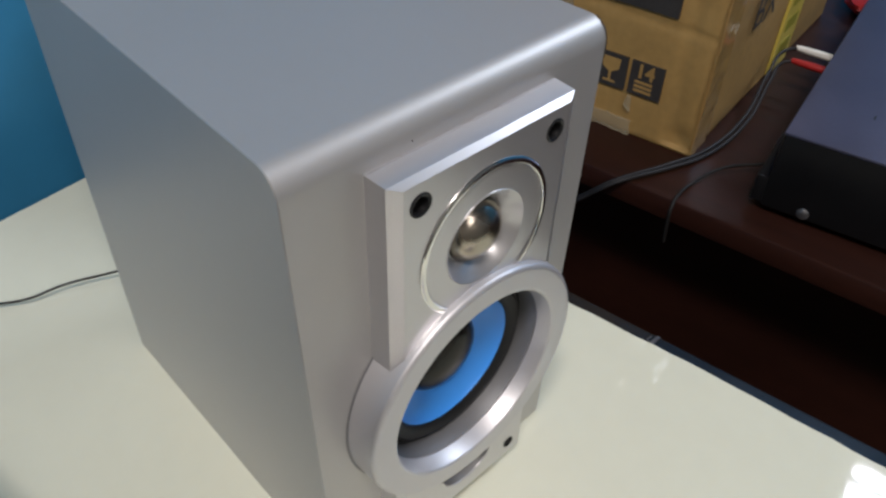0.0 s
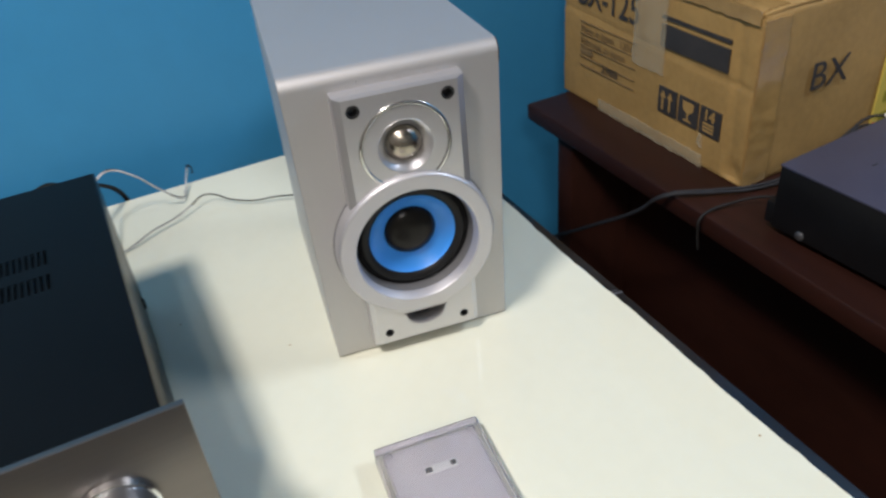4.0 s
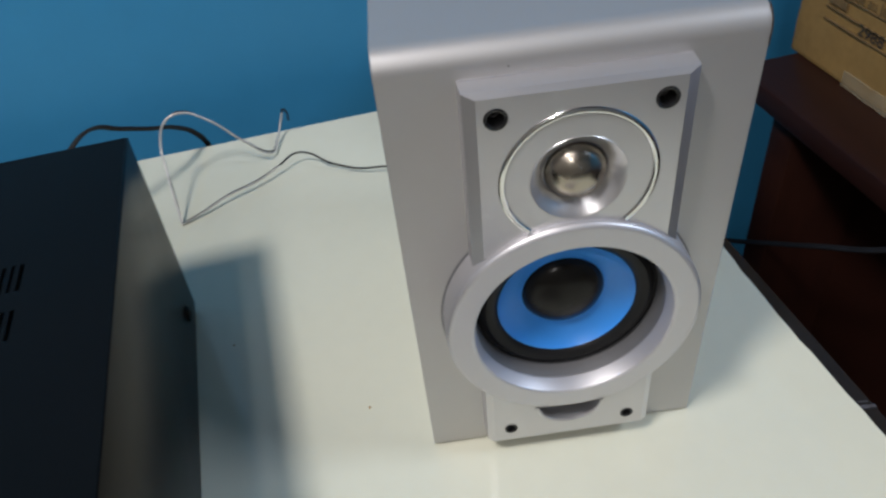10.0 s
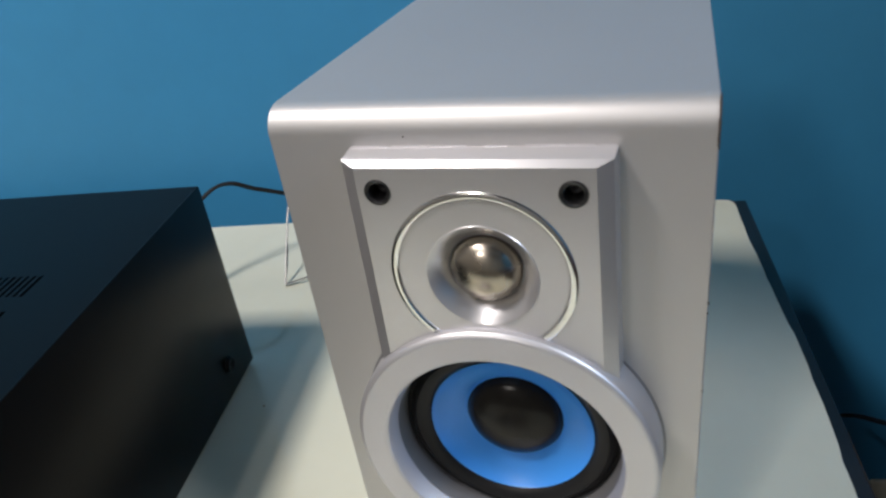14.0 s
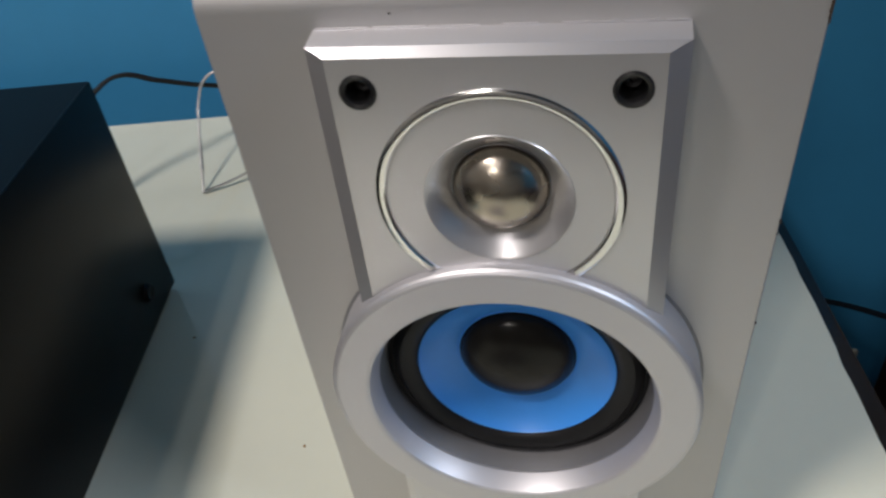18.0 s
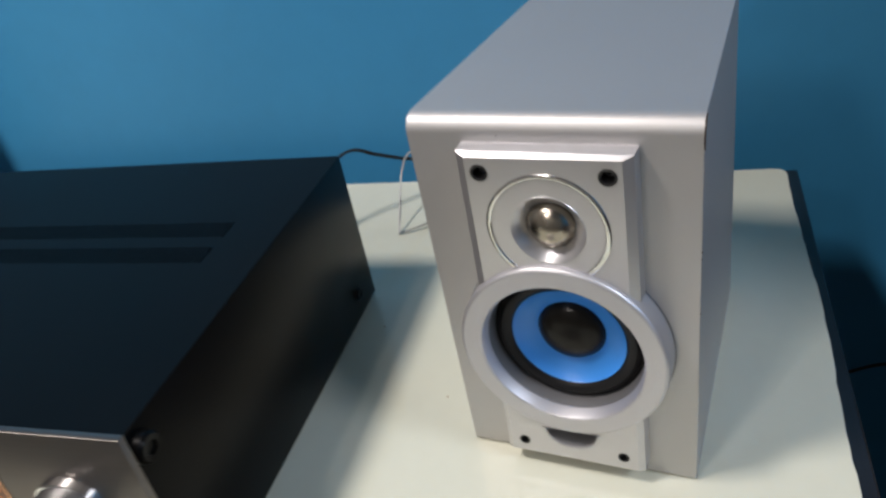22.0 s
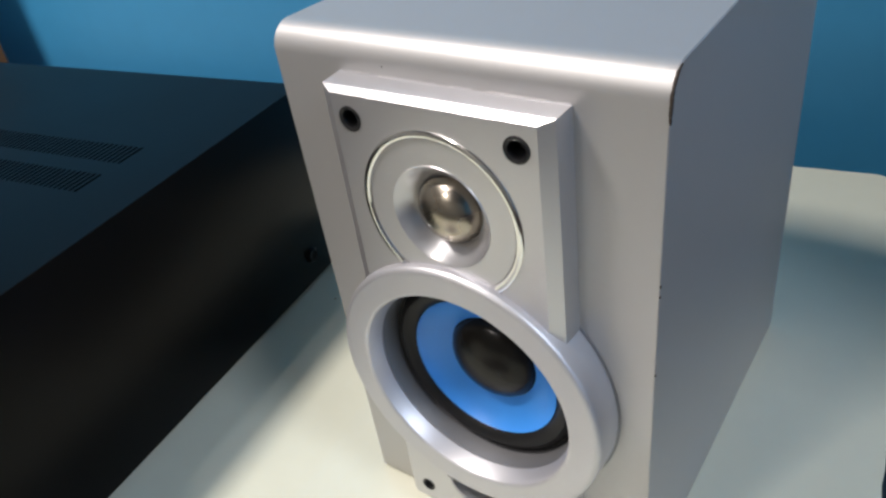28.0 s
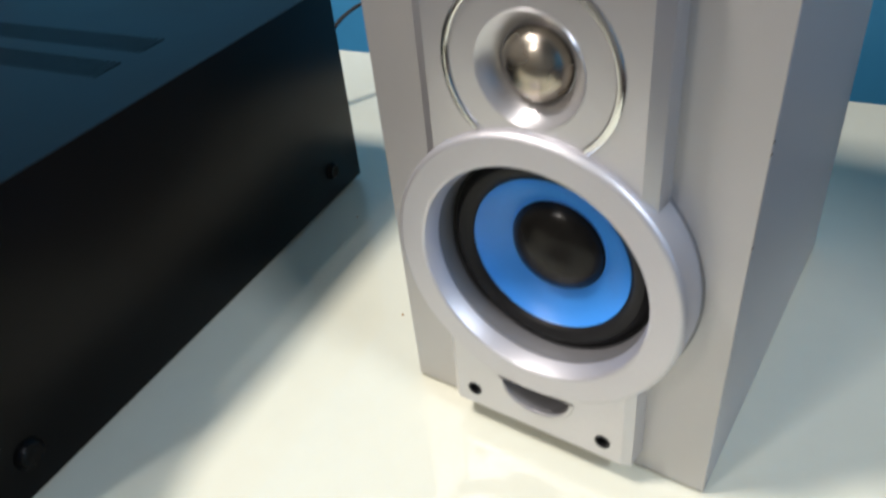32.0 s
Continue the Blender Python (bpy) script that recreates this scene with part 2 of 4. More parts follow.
def solid(bm, x0, x1, y0, y1, z0, z1, bevel=0.0, segments=2):
    """Adds a box with rounded edges to bm."""
    got = bmesh.ops.create_cube(bm, size=1.0, matrix=Matrix.Translation(((x0 + x1) / 2, (y0 + y1) / 2, (z0 + z1) / 2)) @ Matrix.Diagonal((x1 - x0, y1 - y0, z1 - z0, 1)))
    if bevel:
        edges = list({e for v in got["verts"] for e in v.link_edges})
        bmesh.ops.bevel(bm, geom=edges, offset=bevel, segments=segments, affect="EDGES", profile=0.5)
    return bm


def block(*a, **k):
    return solid(bmesh.new(), *a, **k)


def turned(profile, steps=64, y=0.0, z=0.0, closed=False):
    """A body turned round the x axis through (y, z), from pairs of (x, radius)."""
    bm = bmesh.new()
    rings = []
    for x, r in profile:
        if r < 1e-6:
            rings.append([bm.verts.new((x, y, z))])
        else:
            rings.append([bm.verts.new((x, y + r * math.cos(2 * math.pi * k / steps), z + r * math.sin(2 * math.pi * k / steps))) for k in range(steps)])
    pairs = list(zip(rings, rings[1:])) + ([(rings[-1], rings[0])] if closed else [])
    for a, b in pairs:
        for k in range(steps):
            n = (k + 1) % steps
            if len(a) == 1:
                bm.faces.new((a[0], b[k], b[n]))
            elif len(b) == 1:
                bm.faces.new((a[k], a[n], b[0]))
            else:
                bm.faces.new((a[k], a[n], b[n], b[k]))
    return bm


def prism(outline, lo, hi, axis="x"):
    """An outline of (a, b) drawn out along an axis."""
    bm = bmesh.new()
    place = {"x": lambda c, a, b: (c, a, b), "y": lambda c, a, b: (a, c, b), "z": lambda c, a, b: (a, b, c)}[axis]
    low = [bm.verts.new(place(lo, a, b)) for a, b in outline]
    high = [bm.verts.new(place(hi, a, b)) for a, b in outline]
    bm.faces.new(low)
    bm.faces.new(high)
    for k in range(len(outline)):
        n = (k + 1) % len(outline)
        bm.faces.new((low[k], low[n], high[n], high[k]))
    bmesh.ops.recalc_face_normals(bm, faces=bm.faces[:])
    return bm


def carved(ob, cutters):
    """Cuts bodies out of a mesh object, for good."""
    made = []
    for bm in cutters:
        bmesh.ops.recalc_face_normals(bm, faces=bm.faces[:])
        me = bpy.data.meshes.new("cut")
        bm.to_mesh(me)
        bm.free()
        c = new("cut", me)
        c.matrix_world = ob.matrix_world
        if ob.parent:
            c.parent = ob.parent
        mod = ob.modifiers.new("cut", "BOOLEAN")
        mod.operation, mod.solver, mod.object = "DIFFERENCE", "EXACT", c
        made.append(c)
    bpy.context.view_layer.update()
    me = bpy.data.meshes.new_from_object(ob.evaluated_get(bpy.context.evaluated_depsgraph_get()))
    ob.modifiers.clear()
    ob.data = me
    me.shade_smooth()
    me.set_sharp_from_angle(angle=radians(22))
    for c in made:
        bpy.data.objects.remove(c)
    return ob


def cord(name, points, radius, mat, parent=None, flat=1.0, label="", cyclic=False):
    """A cable through points, smooth, as a mesh tube."""
    cu = bpy.data.curves.new(name, "CURVE")
    cu.dimensions, cu.bevel_depth, cu.bevel_resolution, cu.resolution_u = "3D", radius, 2, 8
    sp = cu.splines.new("BEZIER")
    sp.bezier_points.add(len(points) - 1)
    for bp, co in zip(sp.bezier_points, points):
        bp.co, bp.handle_left_type, bp.handle_right_type = co, "AUTO", "AUTO"
    tmp = new("tmp", cu)
    bpy.context.view_layer.update()
    me = bpy.data.meshes.new_from_object(tmp.evaluated_get(bpy.context.evaluated_depsgraph_get()))
    bpy.data.objects.remove(tmp)
    me.materials.clear()
    me.materials.append(mat)
    me.shade_smooth()
    ob = new(name, me)
    if parent:
        ob.parent = parent
    return tagged(ob, label)


def lettering(name, words, size, mat, m, parent, depth=0.0002, width=0.0, bold=0.0):
    """Words in the built-in font as a thin mesh, at a pose; width squeezes or stretches them to a length."""
    cu = bpy.data.curves.new(name, "FONT")
    cu.body, cu.size, cu.extrude, cu.offset = words, size, depth, bold
    tmp = new("tmp", cu)
    bpy.context.view_layer.update()
    me = bpy.data.meshes.new_from_object(tmp.evaluated_get(bpy.context.evaluated_depsgraph_get()))
    long = max(v.co.x for v in me.vertices)
    bpy.data.objects.remove(tmp)
    if width:
        me.transform(Matrix.Diagonal((width / long, 1, 1, 1)))
    me.materials.clear()
    me.materials.append(mat)
    ob = new(name, me)
    ob.parent = parent
    ob.matrix_local = m
    return ob


# ---- the room ----
room = [
    ("floor", (-0.65, 3.2, -2.6, 2.2, -0.1, 0.0), FLOOR, "tiled floor with the shade under the tables put into its dark colour"),
    ("ceiling", (-0.65, 3.2, -2.6, 2.2, 2.62, 2.72), CEILING, "plain grey painted ceiling"),
    ("wall_back", (WALL - 0.15, WALL, -2.6, 2.2, 0.0, 2.62), WALL_BLUE, "smooth wall painted bright blue"),
    ("wall_front", (3.05, 3.2, -2.6, 2.2, 0.0, 2.62), CREAM, "plain beige painted wall"),
    ("wall_left", (WALL, 3.05, -2.6, -2.45, 0.0, 2.62), CREAM, "plain beige painted wall"),
    ("wall_right", (WALL, 3.05, 2.05, 2.2, 0.0, 2.62), WALL_BLUE, "wall painted bright blue"),
]
for name, box, mat, label in room:
    tagged(part(name, block(*box), mat, None, "", smooth=False), label, name.split("_")[0], kind="structure")


# ---- table ----
def build_table():
    t = thing("table", pose(0, 0, 0), "white laminate table with a glossy black edge by blue wall", "table")
    part("frame", block(-0.428, 0.36, -1.40, 0.1862, TABLE - 0.030, TABLE - 0.0012, bevel=0.0022), BLACK_EDGE, t, "glossy black table board")
    # the white sheet, trimmed by hand: its long side wanders a little
    rng = random.Random(4)
    outline = [(-0.428, -1.395), (-0.428, 0.164), (-0.4265, 0.1695), (-0.4225, 0.1733), (-0.415, 0.1748)]
    x = -0.40
    while x < 0.35:
        edge = 0.1775 - 0.0028 * (max(0.0, -0.15 - x) / 0.27 + min(1.0, max(0.0, (x + 0.15) / 0.15)))
        outline.append((x, edge + 0.0010 * math.sin(x * 23) + 0.0006 * rng.uniform(-1, 1)))
        x += 0.012
    outline += [(0.356, 0.1745), (0.356, -1.395)]
    part("white_top", prism(outline, TABLE - 0.0012, TABLE, "z"), WHITE_TOP, t, "glossy white laminate sheet", smooth=False)
    # a crease in the black edging
    part("edge_crease", prism([(0.0285, 0.1770), (0.0310, 0.1764), (0.0328, 0.1855), (0.0303, 0.1857)], TABLE - 0.0014, TABLE - 0.0006, "z"), EDGE_WORN, t, "pale crease in the black edging", smooth=False)
    part("edge_crease", prism([(0.0255, 0.1777), (0.0262, 0.1777), (0.0275, 0.1832), (0.0268, 0.1832)], TABLE - 0.0014, TABLE - 0.0007, "z"), EDGE_WORN, t, "pale crease in the black edging", smooth=False)
    for px, py in ((-0.37, -1.33), (-0.37, 0.12), (0.31, -1.33), (0.31, 0.12)):
        part("leg", block(px - 0.025, px + 0.025, py - 0.025, py + 0.025, 0, TABLE - 0.030, bevel=0.003), BLACK_EDGE, t)


build_table()


# ---- loudspeaker ----
def build_speaker():
    DOWN = 0.003                      # how far the cabinet reaches below the origin of its face
    s = thing("bookshelf_speaker", pose(0, 0, TABLE + DOWN, 0, 0, -8.75),
              "silver bookshelf loudspeaker with a blue woofer cone on white table", "loudspeaker")
    HALF, TOP, BACK, FACE = 0.0802, 0.2545, -0.2272, -0.0132
    RZ, TZ = 0.1045, 0.1926           # heights of the woofer's and the tweeter's centres

    def tapered(bm):
        """The body is a little wider at the top of its front and narrower at the back."""
        for v in bm.verts:
            k = min(1.0, max(0.0, (v.co.x - BACK) / (FACE - BACK)))
            front = 0.0780 + 0.0040 * v.co.z / TOP
            v.co.y = v.co.y / HALF * (0.0755 * (1 - k) + front * k) - 0.0008 * k

    def smooth_cut(ob):
        return carved(ob, [turned([(-0.05, 0), (-0.05, 0.055), (0.02, 0.055), (0.02, 0)], 48, 0, RZ)])

    # one wrapped body, rolled over at the top of its front
    r = 0.0106
    nose = FACE
    side = [(BACK, -DOWN), (nose - 0.002, -DOWN), (nose, 0.002 - DOWN)]
    side += [(nose - r + r * math.cos(a), TOP - r + r * math.sin(a)) for a in [k * math.pi / 32 for k in range(17)]]
    side += [(BACK, TOP)]
    bm = prism(side, -HALF, HALF, "y")
    edges = [e for e in bm.edges if abs(e.verts[0].co.y - e.verts[1].co.y) < 1e-6 and max(v.co.x for v in e.verts) > BACK + 0.01]
    bmesh.ops.bevel(bm, geom=edges, offset=0.0004, segments=1, affect="EDGES")
    tapered(bm)
    smooth_cut(part("cabinet", bm, SILVER, s, "satin silver cabinet with a rolled top edge"))
    part("woofer_well", turned([(-0.034, 0), (-0.034, 0.0549), (-0.016, 0.0549)], 48, 0, RZ), HOLLOW_SHADE, s, "black cup standing for the shade behind the cone")

    # raised plate round the tweeter, bevelled on three sides
    W1, W2, T1, T2, LOW = 0.0488, 0.0434, 0.2391, 0.2370, 0.120
    bm = bmesh.new()
    layers = []
    for x, w, t in ((FACE - 0.002, W1 + 0.0006, T1 + 0.0004), (-0.0028, W1, T1), (0.0, W2, T2)):
        layers.append([bm.verts.new((x, yy, zz)) for yy, zz in ((-w, LOW), (w, LOW), (w, t), (-w, t))])
    bm.faces.new(layers[0])
    bm.faces.new(layers[-1])
    for a, b in zip(layers, layers[1:]):
        for k in range(4):
            bm.faces.new((a[k], a[(k + 1) % 4], b[(k + 1) % 4], b[k]))
    plate = part("tweeter_plate", bm, BRIGHT, s, "raised silver plate with bright bevelled edges")
    cuts = [turned([(-0.06, 0), (-0.06, 0.0640), (0.03, 0.0640), (0.03, 0)], 96, 0, RZ),
            turned([(-0.06, 0), (-0.06, 0.0218), (0.03, 0.0218), (0.03, 0)], 64, 0, TZ)]
    for y in (-0.0355, 0.0355):
        cuts.append(turned([(-0.06, 0), (-0.06, 0.0050), (0.03, 0.0050), (0.03, 0)], 32, y, 0.2274))
    carved(plate, cuts)

    # plate below the woofer, with the port's mouth
    bm = bmesh.new()
    layers = []
    for x, w, lo in ((FACE - 0.002, 0.0480, 0.0092), (-0.0030, 0.0470, 0.0098), (0.0, 0.0430, 0.0110)):
        layers.append([bm.verts.new((x, yy, zz)) for yy, zz in ((-w, lo), (w, lo), (w, 0.066), (-w, 0.066))])
    bm.faces.new(layers[0])
    bm.faces.new(layers[-1])
    for a, b in zip(layers, layers[1:]):
        for k in range(4):
            bm.faces.new((a[k], a[(k + 1) % 4], b[(k + 1) % 4], b[k]))
    base = part("base_plate", bm, BRIGHT, s, "silver plate with a half-moon bass port")
    port = [(-0.0172, 0.0368), (0.0172, 0.0368)] + [(0.0172 * math.cos(a), 0.0368 - 0.0136 * math.sin(a)) for a in [k * math.pi / 14 for k in range(1, 14)]]
    cuts = [turned([(-0.06, 0), (-0.06, 0.0640), (0.03, 0.0640), (0.03, 0)], 96, 0, RZ), prism(port, -0.06, 0.03, "x")]
    for y in (-0.0337, 0.0337):
        cuts.append(turned([(-0.06, 0), (-0.06, 0.0036), (0.03, 0.0036), (0.03, 0)], 32, y, 0.0212))
    carved(base, cuts)
    mouth = lambda w, d, h, x: [(x, -w, h), (x, w, h)] + [(x, w * math.cos(q), h - d * math.sin(q)) for q in [k * math.pi / 18 for k in range(1, 18)]]
    bm = bmesh.new()
    loops = [[bm.verts.new(v) for v in mouth(*q)] for q in ((0.0196, 0.0156, 0.0372, 0.0004), (0.0188, 0.0150, 0.0371, 0.0008), (0.0176, 0.0140, 0.0369, 0.0004), (0.0166, 0.0130, 0.0366, -0.0035), (0.0164, 0.0128, 0.0366, -0.0120))]
    for p, q in zip(loops, loops[1:]):
        for k in range(len(p)):
            n = (k + 1) % len(p)
            bm.faces.new((p[k], p[n], q[n], q[k]))
    part("port_rim", bm, BRIGHT, s, "flared silver rim of the port", angle=50)
    # a flat black plate closes the port and paints its shade
    part("port", block(FACE - 0.001, FACE + 0.0004, -0.019, 0.019, 0.020, 0.040), HOLLOW_SHADE, s, "black plate standing for the shade in the bass port")

    # woofer: bright ring, rubber surround, blue cone, black cap
    ring = [(FACE - 0.006, 0.0650), (-0.0004, 0.0650), (0.0020, 0.0648), (0.0024, 0.06475), (0.0033, 0.0642), (0.0039, 0.0634), (0.0042, 0.0624), (0.0042, 0.0620), (0.0042, 0.0533), (0.0042, 0.0528), (0.0040, 0.0518), (0.0034, 0.0511), (0.0030, 0.0509), (-0.0038, 0.0492), (-0.0042, 0.0491), (-0.0052, 0.0494), (-0.0056, 0.0500), (FACE - 0.006, 0.0500)]
    part("woofer_ring", turned(ring, 160, 0, RZ, closed=True), RING, s, "wide silver ring with a sloping inner wall", angle=14)
    part("ring_wall", turned([(-0.0044, 0.0499), (-0.0048, 0.0495), (-0.0056, 0.0493), (-0.0140, 0.0484), (-0.0156, 0.0484), (-0.0156, 0.0499)], 128, 0, RZ, closed=True), GREY_WALL, s, "grey satin inner wall", angle=20)
    part("ring_groove", turned([(FACE + 0.0002, 0.0661), (FACE + 0.0004, 0.0660), (FACE + 0.0005, 0.0648)], 128, 0, RZ), GREY_WALL, s, "dark joint round the ring")
    part("surround", turned([(-0.0170, 0.0490), (-0.0152, 0.0485), (-0.0149, 0.0472), (-0.0154, 0.0466), (-0.0136, 0.0454), (-0.0118, 0.0430), (-0.0120, 0.0398), (-0.0138, 0.0374), (-0.0168, 0.0354)], 96, 0, RZ), RUBBER, s, "black rubber roll")
    part("cone", turned([(-0.0141, 0.0366), (-0.0148, 0.0362), (-0.0188, 0.0292), (-0.0228, 0.0226), (-0.0226, 0.0222), (-0.0270, 0.0150)], 96, 0, RZ), BLUE_CONE, s, "bright blue cone")
    part("dust_cap", turned([(-0.0250, 0.0221), (-0.0226, 0.0220)] + [(-0.0228 + 0.0086 * math.sin(a), 0.0215 * math.cos(a)) for a in [k * math.pi / 20 for k in range(10)]] + [(-0.0142, 0)], 64, 0, RZ), CAP, s, "glossy black dust cap")

    # tweeter: funnel, dome, bright open ring
    part("tweeter_horn", turned([(-0.0006, 0.0222), (0.0003, 0.0216), (0.0000, 0.0210), (-0.0062, 0.0153), (-0.0070, 0.0148), (-0.0086, 0.0146)], 96, 0, TZ), BRIGHT, s, "bright silver funnel")
    part("tweeter_rim", turned([(-0.0078, 0.0150), (-0.0071, 0.0148), (-0.0069, 0.0143), (-0.0082, 0.0136)], 64, 0, TZ), KNOB_SIDE, s)
    part("tweeter_dome", turned([(-0.0084, 0.0142)] + [(-0.0078 + 0.0096 * math.sin(a), 0.0140 * math.cos(a)) for a in [k * math.pi / 24 for k in range(12)]] + [(0.0018, 0)], 64, 0, TZ), DOME, s, "smoked shiny metal dome")
    bm = bmesh.new()
    lo, hi, n = radians(-49.5), radians(229.5), 90
    rows = []
    for k in range(n + 1):
        a = lo + (hi - lo) * k / n
        rows.append([bm.verts.new((x, q * math.cos(a), TZ + q * math.sin(a))) for x, q in ((-0.0005, 0.0327), (0.0005, 0.0328), (0.0009, 0.0332), (0.0010, 0.0340), (0.0008, 0.0351), (0.0003, 0.0356), (-0.0005, 0.0357))])
    for a, b in zip(rows, rows[1:]):
        for k in range(6):
            bm.faces.new((a[k], a[k + 1], b[k + 1], b[k]))
    bm.faces.new(rows[0])
    bm.faces.new(rows[-1])
    part("trim_ring", bm, TRIM, s, "thin bright open ring")
    part("ring_line", turned([(-0.0004, 0.0327), (0.0002, 0.0325), (-0.0004, 0.0321)], 96, 0, TZ), KNOB_SIDE, s, "fine dark line inside the ring")

    for y, z, q in ((-0.0355, 0.2274, 0.0050), (0.0355, 0.2274, 0.0050), (-0.0337, 0.0212, 0.0036), (0.0337, 0.0212, 0.0036)):
        part("screw_socket", turned([(-0.008, q + 0.0001), (0.0003, q + 0.0001), (0.0006, q - 0.0005), (0.0002, q * 0.72), (-0.0030, q * 0.62), (-0.0100, q * 0.58), (-0.0100, 0)], 32, y, z), HOLE, s, "black plastic socket")
    for y, z, q in ((-0.0355, 0.2274, 0.0027), (0.0355, 0.2274, 0.0027), (-0.0337, 0.0212, 0.0020), (0.0337, 0.0212, 0.0020)):
        part("screw_head", turned([(-0.0095, q), (-0.0062, q), (-0.0054, q * 0.8), (-0.0051, q * 0.35), (-0.0060, q * 0.2), (-0.0060, 0)], 20, y, z), SCREW, s, "dull grey screw deep in its socket")
    # the wrap is worn through along the corner of the rolled edge
    rng = random.Random(8)
    line = [(nose - r + r * math.cos(a), TOP - r + r * math.sin(a), math.cos(a), math.sin(a)) for a in [radians(72 - 6 * k) for k in range(13)]]
    line += [(nose, TOP - r - 0.0008 * k, 1.0, 0.0) for k in range(1, 9)]
    bm = bmesh.new()
    rows = []
    for k, (x, z, nx, nz) in enumerate(line):
        fade = math.sin(math.pi * (k + 0.4) / len(line)) ** 0.5
        edge = 0.0772 + 0.0040 * z / TOP
        rows.append([bm.verts.new(v) for v in ((x + nx * 0.00025, edge - (0.0004 + 0.0005 * rng.random()) * fade, z + nz * 0.00025), (x + nx * 0.0002, edge + 0.00025, z + nz * 0.0002),
                                               (x - nx * (0.0006 + 0.0010 * rng.random()) * fade, edge + 0.0003, z - nz * 0.0008 * fade))])
    for p, q in zip(rows, rows[1:]):
        for k in range(2):
            bm.faces.new((p[k], p[k + 1], q[k + 1], q[k]))
    part("worn_edge", bm, WORN_BOARD, s, "brown board showing along a worn edge", smooth=False)
    for z, tall in ((0.1765, 0.0012), (0.1722, 0.0007), (0.1352, 0.0009)):
        y = 0.0772 + 0.0040 * z / TOP
        part("edge_nick", block(FACE - 0.0006, FACE + 0.00015, y - 0.0003, y + 0.00015, z, z + tall), WORN_BOARD, s, "brown nick in the edge", smooth=False)
    part("speck", turned([(FACE, 0.0004), (FACE + 0.0001, 0.0003), (FACE + 0.0002, 0)], 9, -0.0275, 0.2434), WORN_BOARD, s, "tiny dark speck")
    # a thin bead of glue where the plate meets the face
    y = -W1
    while y < W1 - 0.004:
        long = rng.uniform(0.006, 0.016)
        part("glue_bead", block(FACE - 0.0004, FACE + 0.0005, y, min(W1, y + long), T1 + 0.0003, T1 + 0.0007 + 0.0003 * rng.random(), bevel=0.0001), BRIGHT, s, "pale bead of glue", smooth=False)
        y += long + rng.choice((0.0006, 0.0015, 0.006))
    for x, z, q in ((-0.149, 0.133, 0.0008), (-0.130, 0.168, 0.0007), (-0.122, 0.177, 0.0005)):
        bm = turned([(0, q), (0.0002, q * 0.7), (0.0003, 0)], 10)
        bm.transform(Matrix.Translation((x, -0.0772, z)) @ Matrix.Rotation(radians(-90), 4, "Z"))
        part("scuff", bm, WHITE_PLASTIC, s, "small pale scuff")
    return s


build_speaker()


